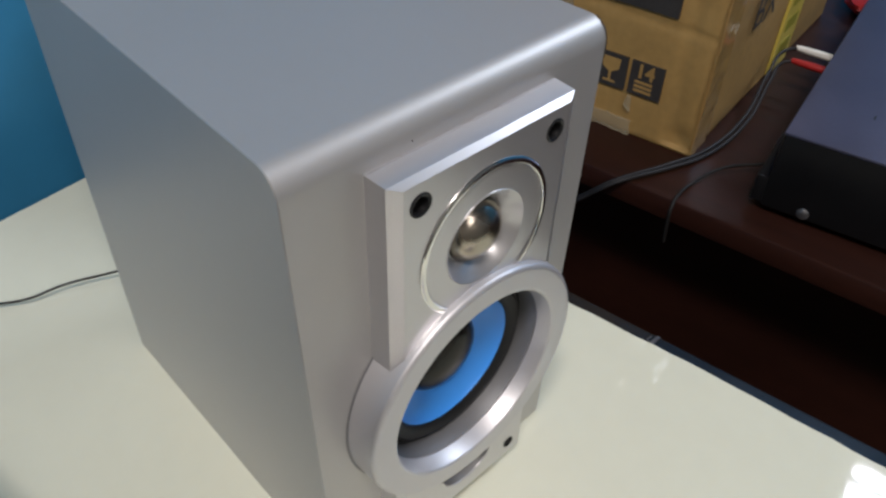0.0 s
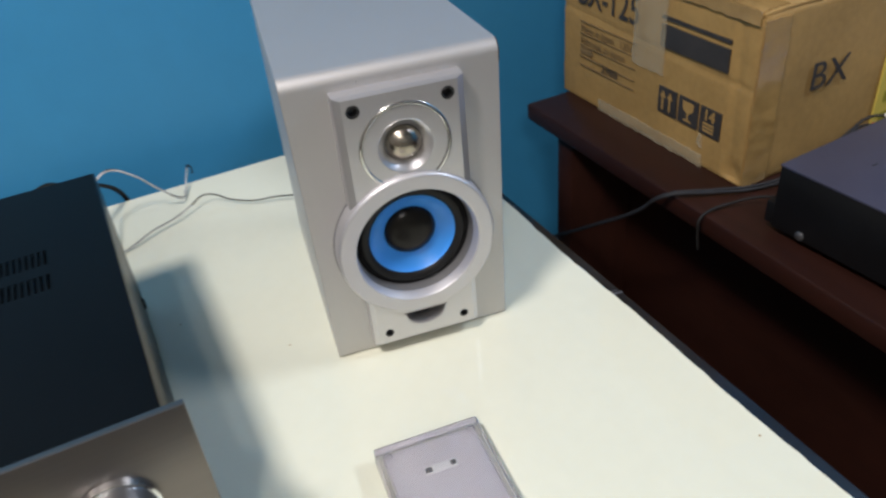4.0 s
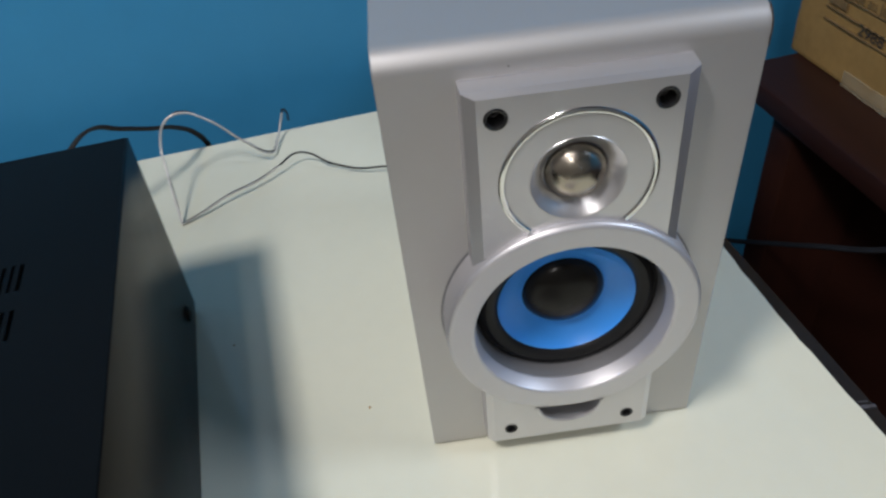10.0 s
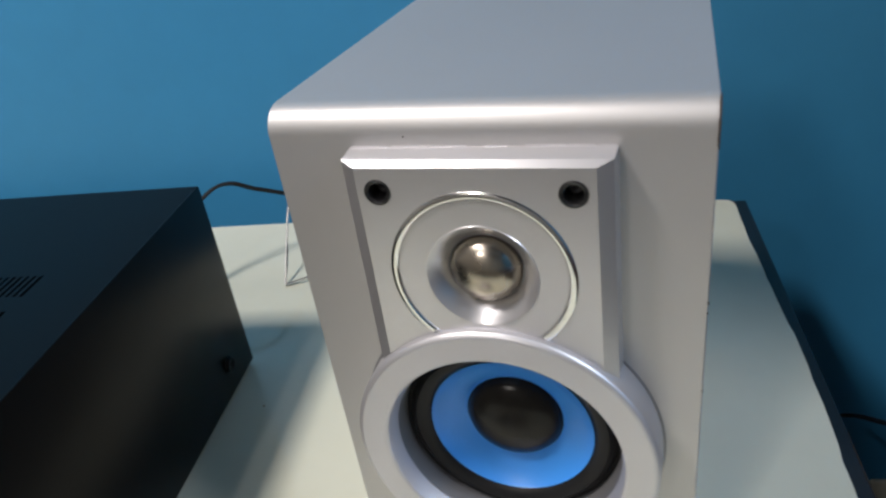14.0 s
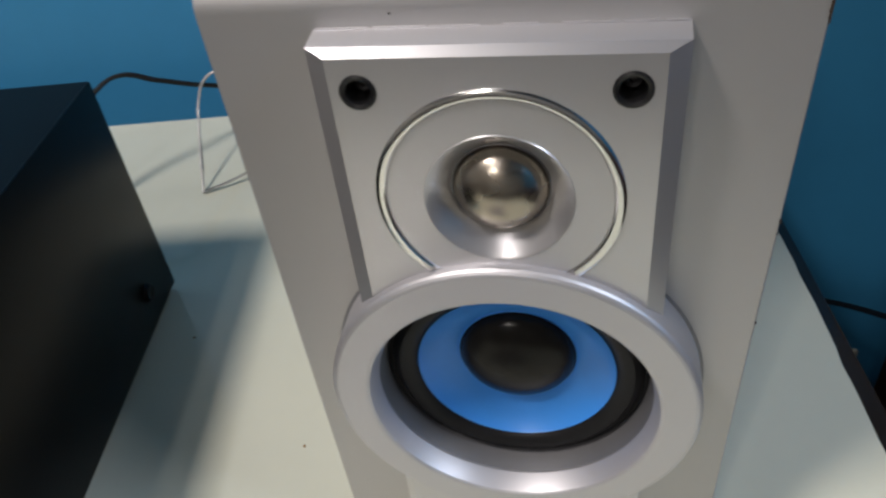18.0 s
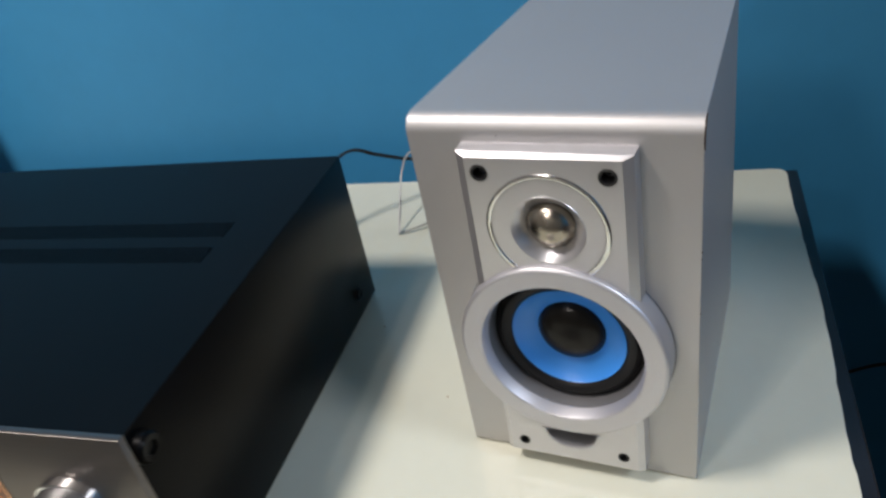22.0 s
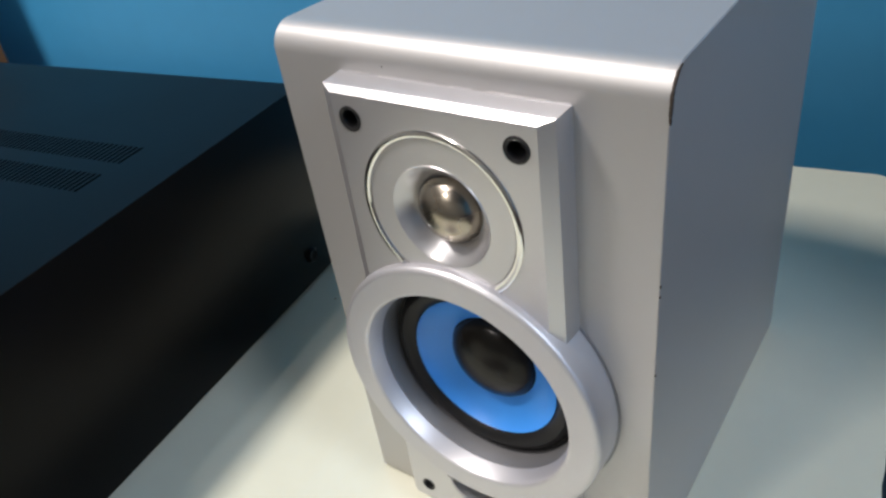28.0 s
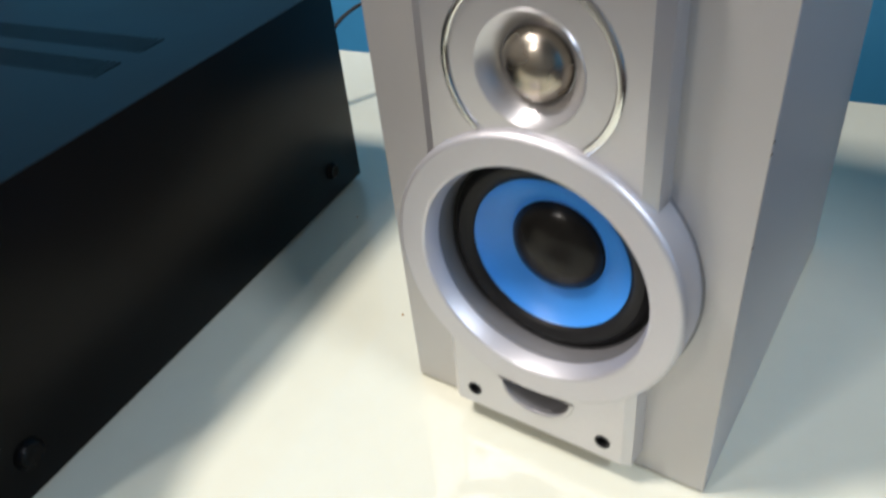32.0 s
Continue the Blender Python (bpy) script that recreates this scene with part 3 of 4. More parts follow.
# ---- receiver ----
def build_receiver():
    L, Rr, B, F, Z0, Z1 = -0.614, -0.2150, -0.2010, 0.1370, TABLE + 0.004, TABLE + 0.1500
    a = thing("stereo_receiver", pose(0, 0, 0), "black stereo receiver with a bronze front and lit dial", "receiver")
    # solid black block: painted shade seen through the top slots
    part("chassis", block(B + 0.002, F, L + 0.001, Rr - 0.001, Z0, Z1 - 0.009), HOLLOW_SHADE, a, "black block standing for the shade inside the chassis", smooth=False)
    # cover: sides, back, and a top sheet with two openings
    vents = ((-0.0925, -0.0715), (-0.0575, -0.0365))
    V0, V1 = -0.560, -0.262
    zt = Z1 - 0.002
    part("side_panel", block(B, F, Rr - 0.002, Rr, Z0, Z1, bevel=0.0009), AMP_BLACK, a, "black vinyl-coated steel side")
    part("side_panel", block(B, F, L, L + 0.002, Z0, Z1, bevel=0.0009), AMP_BLACK, a, "black vinyl-coated steel side")
    part("back_panel", block(B, B + 0.0015, L + 0.0021, Rr - 0.0021, Z0, zt), AMP_BLACK, a, smooth=False)
    # one sheet with two rectangular openings
    xs, ys = [B, vents[0][0], vents[0][1], vents[1][0], vents[1][1], F], [L + 0.0015, V0, V1, Rr - 0.0015]
    bm = bmesh.new()
    grid = {(i, j, k): bm.verts.new((xs[i], ys[j], (zt, Z1 - 0.00015)[k])) for i in range(6) for j in range(4) for k in range(2)}
    for i in range(5):
        for j in range(3):
            if j == 1 and i in (1, 3):
                continue
            for k in range(2):
                bm.faces.new([grid[i, j, k], grid[i + 1, j, k], grid[i + 1, j + 1, k], grid[i, j + 1, k]])
            for (p, q), hole in ((((i, j), (i + 1, j)), j == 0 or (j == 2 and i in (1, 3))), (((i, j + 1), (i + 1, j + 1)), j == 2 or (j == 0 and i in (1, 3))),
                                 (((i, j), (i, j + 1)), i == 0 or (j == 1 and i in (2, 4))), (((i + 1, j), (i + 1, j + 1)), i == 4 or (j == 1 and i in (0, 2)))):
                if hole:
                    bm.faces.new([grid[(*p, 0)], grid[(*q, 0)], grid[(*q, 1)], grid[(*p, 1)]])
    part("top_cover", bm, AMP_BLACK, a, "black vinyl-coated steel top with two rows of slots", smooth=False)
    bar = None
    for x0, x1 in vents:
        y = V0 + 0.0022
        while y < V1 - 0.001:
            if bar is None:
                bar = part("vent_bar", block(-0.0105, 0.0105, -0.0012, 0.0012, -0.001, 0.00085), AMP_BLACK, a, smooth=False)
                ob = bar
            else:
                ob = new("vent_bar", bar.data)
                ob.parent = a
            ob.location = ((x0 + x1) / 2, y, Z1 - 0.001)
            y += 0.0043
    for x in (-0.16, 0.10):
        for y in (L + 0.05, Rr - 0.045):
            part("foot", turned_z(x, y, TABLE, Z0 + 0.001, 0.016), HOLE, a, "black rubber foot")
    bm = turned([(0, 0.0096), (0.0062, 0.0094), (0.0082, 0.0078), (0.0078, 0.0045), (0.0062, 0.0040), (0.0062, 0.0)], 32)
    bm.transform(Matrix.Translation((0.1205, Rr, TABLE + 0.1355)) @ Matrix.Rotation(radians(90), 4, "Z"))
    part("side_bolt", bm, AMP_BLACK, a, "fat black bolt head behind the front panel")
    for x, z, q in ((0.110, Z0 + 0.023, 1.3), (-0.166, Z0 + 0.022, 1.0)):
        bm = turned([(0, 0.0062 * q), (0.0008 * q, 0.0060 * q), (0.0022 * q, 0.0046 * q), (0.0020 * q, 0.003 * q), (0.0006, 0.0)], 24)
        bm.transform(Matrix.Translation((x, Rr, z)) @ Matrix.Rotation(radians(90), 4, "Z"))
        part("side_screw", bm, AMP_BLACK, a, "black domed screw")

    # front panel
    P0, P1, X0, X1 = L - 0.012, -0.2020, F, F + 0.005
    Xt = X1 + 0.0006

    def plate(name, y0, y1, z0, z1, depth, mat, label=""):
        return part(name, block(X1 - 0.0006, X1 + depth, y0, y1, TABLE + z0, TABLE + z1), mat, a, label, smooth=False)

    part("front_panel", block(X0, X1, P0, P1, Z0 - 0.001, TABLE + 0.1632, bevel=0.0008), AMP_FACE, a, "brushed bronze-grey aluminium front")
    plate("dial_strip", P0 + 0.03, -0.3015, 0.0968, 0.1350, 0.0003, DIAL_SMOKE, "smoked dial strip")
    plate("panel_groove", P0 + 0.01, -0.3015, 0.0945, 0.0962, 0.0004, HOLE, "dark groove under the dial")
    # lit meter window at the end of the dial
    window = [(-0.3368, 0.1003), (-0.3030, 0.1000), (-0.3038, 0.1290), (-0.3318, 0.1295)]
    inner = [(-0.3318, 0.1040), (-0.3034, 0.1038), (-0.3040, 0.1250), (-0.3280, 0.1253)]
    part("meter_window", prism([(y, TABLE + z) for y, z in window], X1 - 0.0005, X1 + 0.0007), LCD, a, "orange lit meter window", smooth=False)
    part("meter_scale", prism([(y, TABLE + z) for y, z in inner], X1 - 0.0005, X1 + 0.0010), LCD_DARK, a, "brown meter face", smooth=False)
    plate("meter_bar", -0.3250, -0.3065, 0.1190, 0.1208, 0.0014, LCD_DIM)
    plate("meter_bar", -0.3255, -0.3060, 0.1128, 0.1150, 0.0014, LCD_DIM)
    for q in range(4):
        plate("meter_mark", -0.3262 + q * 0.0052, -0.3238 + q * 0.0052, 0.1068, 0.1086, 0.0014, LCD_DIM)
    # dial figures that cannot be read: plain bars, two to a figure
    for q in range(13):
        y = -0.3817 - 0.0128 * q
        plate("dial_figure", y - 0.0040, y - 0.0006, 0.1218, 0.1296, 0.0008, DIAL_LIT)
        plate("dial_figure", y + 0.0004, y + 0.0036, 0.1212, 0.1290, 0.0008, DIAL_LIT)
        if q < 12:
            plate("dial_mark", y - 0.0088, y - 0.0034, 0.1076, 0.1114, 0.0008, DIAL_LIT)
    plate("dial_unit", -0.3705, -0.3655, 0.1222, 0.1290, 0.0008, DIAL_LIT)
    plate("dial_unit", -0.3648, -0.3600, 0.1216, 0.1270, 0.0008, DIAL_LIT)
    plate("dial_unit", -0.3680, -0.3622, 0.1058, 0.1092, 0.0008, DIAL_LIT)
    plate("dial_line", -0.5200, -0.3720, 0.1168, 0.1173, 0.0006, PRINT)
    plate("dial_pointer", -0.4300, -0.4288, 0.1060, 0.1260, 0.0011, RED, "red dial pointer")
    # printed words above the dial and over the knobs
    plate("print_bar", -0.4142, -0.4000, 0.1478, 0.1500, 0.0004, PRINT)
    plate("print_bar", -0.3917, -0.3620, 0.1472, 0.1490, 0.0004, PRINT)
    lettering("print_word", "RECEIVER", 0.0042, PRINT, pose(X1 + 0.0003, -0.3590, TABLE + 0.1462, 90, 0, 90), a, width=0.036)
    for y0, y1 in ((-0.4740, -0.4480), (-0.4258, -0.3961), (-0.3889, -0.3626), (-0.3550, -0.3266)):
        plate("print_bar", y0, y1, 0.0740, 0.0750, 0.0004, PRINT)

    def knob(name, y, z, q, long, label):
        k = part(name, turned([(X1, q * 1.02), (X1 + 0.0006, q * 1.06), (X1 + 0.0062, q * 1.06), (X1 + 0.0068, q * 1.01), (X1 + 0.0068, q * 0.9)], 48), CHROME, a, label)
        k.location = (0, y, z)
        # fine ridges all round the side
        bm = turned([(X1 + 0.0066, q * 0.99), (X1 + long - 0.0016, q * 0.985), (X1 + long - 0.0008, q * 0.97)], 144)
        for v in bm.verts:
            turn = math.atan2(v.co.z, v.co.y)
            k_in = 1.0 - 0.006 * (round(turn / (2 * math.pi) * 144) % 2)
            v.co.y, v.co.z = v.co.y * k_in, v.co.z * k_in
        part("grip", bm, GRIP, k, "ridged satin metal side")
        part("cap", turned([(X1 + long - 0.0012, q * 0.965), (X1 + long - 0.0002, q * 0.96), (X1 + long, q * 0.94), (X1 + long - 0.0002, q * 0.90), (X1 + long - 0.0003, 0)], 64), KNOB_CAP, k, "spun metal face with a starry sheen")
        return k

    knob("volume_knob", -0.2535, TABLE + 0.1080, 0.0222, 0.031, "large silver volume knob")
    for y in (-0.4976, -0.4576, -0.4176, -0.3776, -0.3386, -0.2970):
        knob("small_knob", y, TABLE + 0.0590, 0.0105, 0.020, "small silver knob")
    k = part("phones_socket", turned([(X1, 0.0110), (X1 + 0.003, 0.0112), (X1 + 0.005, 0.0095), (X1 + 0.004, 0.0060), (X1 - 0.004, 0.0050), (X1 - 0.004, 0)], 32, -0.2440, TABLE + 0.0570), CHROME, a, "chrome socket ring")
    return a


def turned_z(x, y, z0, z1, q):
    bm = turned([(z0, 0), (z0, q * 0.9), (z0 + 0.001, q), (z1, q), (z1, 0)], 32)
    bm.transform(Matrix.Translation((x, y, 0)) @ Matrix.Rotation(radians(-90), 4, "Y"))
    return bm


DIAL_SMOKE = material("smoked_dial", (0.135, 0.118, 0.100), 0.22, 0.7, vary=0.05)
KNOB_CAP = material("spun_aluminium", (0.66, 0.645, 0.61), 0.36, 1.0, vary=0.03, scale=60)
nt = KNOB_CAP.node_tree
tan = nt.nodes.new("ShaderNodeTangent")
tan.direction_type, tan.axis = "RADIAL", "X"
nt.nodes["Principled BSDF"].inputs["Anisotropic"].default_value = 0.92
nt.links.new(tan.outputs[0], nt.nodes["Principled BSDF"].inputs["Tangent"])
build_receiver()


# ---- cassette case ----
def build_cassette():
    c = thing("cassette_case", pose(0.103, -0.0535, TABLE, 0, 0, -7.0), "clear plastic cassette case with a pale cassette on the table", "cassette")
    part("shell", block(0.0, 0.108, -0.0410, 0.0410, 0.0002, 0.0160, bevel=0.0015), CASE, c, "clear scratched plastic box")
    part("cassette", block(0.007, 0.101, -0.0355, 0.0355, 0.0022, 0.0128, bevel=0.002), LILAC, c, "cloudy lilac cassette body")
    part("spine_lip", block(0.0008, 0.0060, -0.0395, 0.0395, 0.0125, 0.0152, bevel=0.0008), LILAC, c, "pale lip along the hinge")
    # a pale window strip with the dark ends of the reels
    part("window", block(0.0300, 0.0372, -0.0115, 0.0125, 0.0126, 0.0134, bevel=0.0003), WHITE_PLASTIC, c, "pale window strip")
    for y0, y1 in ((-0.0112, -0.0062), (0.0078, 0.0120)):
        part("reel_end", block(0.0312, 0.0356, y0, y1, 0.0130, 0.0138, bevel=0.0004), HOLE, c, "dark end of a reel")
    for x, y in ((0.011, -0.0325), (0.011, 0.0325), (0.095, -0.0325), (0.095, 0.0325)):
        part("corner_stud", turned_z(x, y, 0.0124, 0.0146, 0.0035), CASE, c, "clear moulded stud")


build_cassette()


# ---- wires on the table ----
w = thing("speaker_wire", pose(-0.003, -0.002, TABLE - 0.75), "thin kinked dark and silver speaker wire lying on the table", "wire")
RUN = [(-0.305, -0.222, 0.7515), (-0.312, -0.205, 0.7535), (-0.324, -0.182, 0.757), (-0.336, -0.155, 0.7575), (-0.350, -0.132, 0.760), (-0.360, -0.116, 0.7625), (-0.357, -0.104, 0.7610),
                  (-0.343, -0.090, 0.757), (-0.334, -0.078, 0.7555), (-0.324, -0.064, 0.7555), (-0.316, -0.042, 0.757), (-0.300, -0.014, 0.758), (-0.278, 0.012, 0.764), (-0.250, 0.030, 0.775), (-0.215, 0.036, 0.780)]
LOOP = [(-0.416, -0.120, 0.775), (-0.417, -0.124, 0.763), (-0.400, -0.130, 0.756), (-0.378, -0.138, 0.757), (-0.372, -0.158, 0.778), (-0.372, -0.185, 0.808),
        (-0.371, -0.205, 0.819), (-0.368, -0.218, 0.815), (-0.362, -0.226, 0.800), (-0.345, -0.226, 0.784), (-0.322, -0.224, 0.766), (-0.305, -0.222, 0.7515)]
cord("bare_end", LOOP, 0.0010, WIRE_SILVER, w, label="silver wire loop")
cord("dark_strand", [(x - 0.0012, y + 0.0008 * math.sin(k * 2.1), z + 0.0010 * math.cos(k * 2.1)) for k, (x, y, z) in enumerate(LOOP)], 0.0006, WIRE_DARK, w, label="dark strand along the silver one")
cord("hooked_tip", [(-0.416, -0.120, 0.775), (-0.4155, -0.1185, 0.7785), (-0.4150, -0.1165, 0.7770), (-0.4150, -0.1155, 0.7660)], 0.0010, WIRE_DARK, w, label="dark hooked tip")
cord("dark_run", RUN, 0.0009, WIRE_DARK, w, label="dark wire")
cord("silver_strand", [(x + 0.0012, y - 0.0003, z + 0.0001) for x, y, z in RUN[:5]], 0.0006, WIRE_SILVER, w, label="silver strand beside the dark one")
p = thing("power_cord", pose(0, 0, 0), "flat black cord from the receiver over the table's back edge", "cord")
for side in (-1, 1):
    cord("strand", [(x + 0.0004 * side, y + 0.0013 * side, z + 0.0006 * side) for x, y, z in (
        (-0.2030, -0.350, 0.800), (-0.2450, -0.335, 0.790), (-0.2850, -0.315, 0.797), (-0.3120, -0.300, 0.8150), (-0.3260, -0.287, 0.8290), (-0.3390, -0.272, 0.8350), (-0.3600, -0.253, 0.8195),
        (-0.3800, -0.236, 0.8040), (-0.4080, -0.219, 0.7850), (-0.4280, -0.205, 0.7630), (-0.4370, -0.198, 0.7400), (-0.4390, -0.194, 0.690), (-0.4390, -0.188, 0.400))], 0.0015, WIRE_DARK, p)


# ---- desk at the side ----
def build_desk():
    d = thing("side_desk", pose(0, 0, 0), "dark walnut desk with an overhanging top beside the white table", "desk")
    part("desktop", block(-0.376, 1.10, 0.337, 1.00, DESK - 0.024, DESK, bevel=0.004), DESK_WOOD, d, "dark brown polished wood top")
    part("end_panel", block(-0.318, -0.284, 0.350, 0.97, 0.0, DESK - 0.024, bevel=0.002), DESK_WOOD, d)
    part("end_panel", block(1.05, 1.07, 0.362, 0.97, 0.0, DESK - 0.024, bevel=0.002), DESK_WOOD, d)
    part("back_board", block(-0.284, 1.05, 0.93, 0.95, 0.15, DESK - 0.024), DESK_WOOD, d)
    part("side_panel", block(-0.284, 1.05, 0.450, 0.470, 0.0, DESK - 0.024), DESK_WOOD, d, "dark brown wooden side")


build_desk()


# ---- cardboard box on the desk ----
def build_box():
    x0, x1, y0, y1, z0, z1 = -0.385, -0.045, 0.405, 0.800, DESK, DESK + 0.192
    b = thing("cardboard_box", pose(0, 0, 0), "worn brown cardboard carton with black print and packing tape", "box")
    bm = bmesh.new()
    solid(bm, x0, x1, y0, y1, z0, z1, bevel=0.003)
    bmesh.ops.subdivide_edges(bm, edges=[e for e in bm.edges if e.calc_length() > 0.1], cuts=60, use_grid_fill=True)
    for v in bm.verts:
        n = noise.noise(v.co * 14) * 0.0014 + noise.noise(v.co * 45) * 0.0005
        if v.co.z > z0 + 0.004:
            v.co.y += n
            v.co.x += n * 0.6
            if v.co.y < y0 + 0.02:
                # a pressed fold beside the corner, and a dent low down
                v.co.y += 0.0022 * math.exp(-((v.co.x - x1 + 0.021 + 0.04 * (v.co.z - z0)) / 0.005) ** 2)
                v.co.y += 0.0050 * math.exp(-((v.co.x - x1 + 0.014) / 0.010) ** 2 - ((v.co.z - z0 - 0.012) / 0.012) ** 2)
                v.co.y += 0.0012 * math.exp(-((v.co.z - z0 - 0.112 + 0.03 * (v.co.x - x1)) / 0.0035) ** 2)
            v.co.z += n * 0.7
    part("carton", bm, CARD, b)
    yf = y0 - 0.0020
    up = lambda x, z: pose(x, yf, z, 90, 0, 0)

    def wave(x, y):
        """How far the crushed front of the top is bent up or down."""
        fade = max(0.0, 1 - (y - y0 + 0.002) / 0.045)
        return fade * fade * (0.0040 * noise.noise(Vector((x * 17, 2.0, 0.5))) + 0.0018 * noise.noise(Vector((x * 60, 7.0, 0.5))) - 0.0026 * math.exp(-((x - x0) / 0.03) ** 2))

    bm = block(x0 + 0.002, x1 - 0.001, y0 - 0.0016, y0 + 0.19, z1 + 0.0006, z1 + 0.0046, bevel=0.001)
    bmesh.ops.subdivide_edges(bm, edges=[e for e in bm.edges if e.calc_length() > 0.1], cuts=48, use_grid_fill=True)
    for v in bm.verts:
        v.co.z += wave(v.co.x, v.co.y)
        v.co.y += 0.4 * wave(v.co.x + 0.05, v.co.y)
    part("top_flap", bm, CARD, b, "crushed and folded top flap")
    lettering("model_mark", "BX-125", 0.048, INK, up(-0.352, DESK + 0.134), b, width=0.122, bold=0.0004)
    part("bar", block(-0.189, -0.083, yf - 0.0003, yf + 0.003, DESK + 0.122, DESK + 0.148), INK, b, smooth=False)
    part("bar_line", block(-0.189, -0.083, yf - 0.0003, yf + 0.003, DESK + 0.154, DESK + 0.158), INK, b, smooth=False)
    for k in range(3):
        x = -0.185 + k * 0.0352
        part("handling_mark", block(x, x + 0.0315, yf - 0.0002, yf + 0.003, DESK + 0.043, DESK + 0.075), INK, b, "black printed handling square", smooth=False)
    yq = yf - 0.0005

    def flat(name, outline):
        part(name, prism(outline, yq, yq + 0.0006, "y"), CARD, b, smooth=False)

    for k in range(2):
        x, z = -0.1785 + k * 0.0120, DESK + 0.047
        flat("arrow", [(x, z), (x + 0.003, z), (x + 0.003, z + 0.016), (x + 0.0065, z + 0.016), (x + 0.0015, z + 0.024), (x - 0.0035, z + 0.016), (x, z + 0.016)])
    x, z = -0.1340, DESK + 0.047
    flat("goblet", [(x - 0.006, z), (x + 0.006, z), (x + 0.006, z + 0.002), (x + 0.0012, z + 0.002), (x + 0.0012, z + 0.010), (x + 0.008, z + 0.014), (x + 0.009, z + 0.024), (x - 0.009, z + 0.024), (x - 0.008, z + 0.014), (x - 0.0012, z + 0.010), (x - 0.0012, z + 0.002), (x - 0.006, z + 0.002)])
    lettering("stack_number", "14", 0.0185, CARD, pose(-0.1095, yq, DESK + 0.0605, 90, 0, 0), b, width=0.018, bold=0.0005)
    for k in range(3):
        z = DESK + 0.0465 + k * 0.0042
        flat("stack_line", [(-0.109, z), (-0.092, z), (-0.092, z + 0.0025), (-0.109, z + 0.0025)])
    for z in (0.110, 0.094, 0.078, 0.063, 0.051):
        part("rule", block(-0.345, -0.232, yf - 0.0002, yf + 0.003, DESK + z, DESK + z + 0.0010), FAINT_INK, b, smooth=False)
    lettering("print_line", "Made in Japan   120V", 0.014, FAINT_INK, up(-0.343, DESK + 0.0975), b, width=0.106)
    lettering("print_line", "Fabriqué au Japon", 0.014, FAINT_INK, up(-0.343, DESK + 0.0815), b, width=0.092)
    lettering("print_line", "2988", 0.015, INK, up(-0.298, DESK + 0.0545), b, width=0.034)
    part("print_bar", block(-0.343, -0.318, yf - 0.0002, yf + 0.003, DESK + 0.068, DESK + 0.0755), FAINT_INK, b, smooth=False)
    # creased tape, torn by hand: down the front, along the top and round the corner
    rng = random.Random(12)

    def strip(name, u0, u1, v0, v1, place, label, crease=0.0004, seed=0.0, mat=TAPE):
        nu, nv = max(3, int((u1 - u0) / 0.004)), max(3, int((v1 - v0) / 0.004))
        bm = bmesh.new()
        rows = []
        for i in range(nu + 1):
            row = []
            for j in range(nv + 1):
                u, v = u0 + (u1 - u0) * i / nu, v0 + (v1 - v0) * j / nv
                u += rng.uniform(-0.0009, 0.0009) if i in (0, nu) else 0.0
                v += rng.uniform(-0.0009, 0.0009) if j in (0, nv) else 0.0
                d = noise.noise(Vector((u * 55, v * 130, seed))) + 0.7 * abs(noise.noise(Vector((u * 160, v * 60, seed + 3))))
                row.append(bm.verts.new(place(u, v, crease * d)))
            rows.append(row)
        for p, q in zip(rows, rows[1:]):
            for j in range(nv):
                bm.faces.new((p[j], p[j + 1], q[j + 1], q[j]))
        rim = [e for e in bm.edges if e.is_boundary]
        got = bmesh.ops.extrude_edge_only(bm, edges=rim)
        inward = Vector(place(0, 0, -0.0022)) - Vector(place(0, 0, 0))
        for w in got["geom"]:
            if isinstance(w, bmesh.types.BMVert):
                w.co += inward
        part(name, bm, mat, b, label, angle=60)

    front = lambda u, v, d: (u, y0 - 0.0028 - d, v)
    above = lambda u, v, d: (u, v + 0.4 * wave(u + 0.05, v), z1 + 0.0054 + d + wave(u, v))
    room_side = lambda u, v, d: (x1 + 0.0018 + d, u, v)
    strip("tape", -0.236, -0.181, DESK + 0.088, z1 + 0.0030, front, "yellowed clear tape strip", 0.0005, 1)
    strip("tape", -0.236, -0.181, y0 - 0.002, y1 - 0.01, above, "yellowed clear tape strip", 0.0010, 5)
    strip("tape", x0 + 0.01, x1 - 0.004, y0 - 0.002, y0 + 0.032, lambda u, v, d: above(u, v, d + 0.0006), "creased shiny tape along the edge", 0.0016, 9, TAPE_AGED)
    strip("tape", x0 + 0.01, x1 - 0.004, z1 - 0.009, z1 + 0.0046, lambda u, v, d: front(u, v, d + 0.0006), "creased shiny tape along the edge", 0.0011, 13, TAPE_AGED)
    strip("corner_tape", y0 - 0.0010, y0 + 0.034, DESK + 0.002, z1 - 0.004, room_side, "yellowed clear tape down the corner", 0.0009, 17, TAPE_AGED)
    strip("bottom_tape", -0.300, -0.105, DESK + 0.001, DESK + 0.016, front, "clear crumpled tape along the bottom edge", 0.0011, 25)
    part("paper_label", block(-0.168, -0.138, y0 + 0.036, y0 + 0.056, z1 + 0.0044, z1 + 0.0068, bevel=0.0003), WHITE_PLASTIC, b, "small white paper label")
    part("worn_fold", prism([(x1 + 0.0002, y0 - 0.0020), (x1 + 0.0016, y0 - 0.0016), (x1 + 0.0016, y0 + 0.0006), (x1 + 0.0002, y0 + 0.0006)], DESK + 0.012, z1 - 0.010, "z"), FOLD, b, "brown worn fold of the tape", smooth=False)
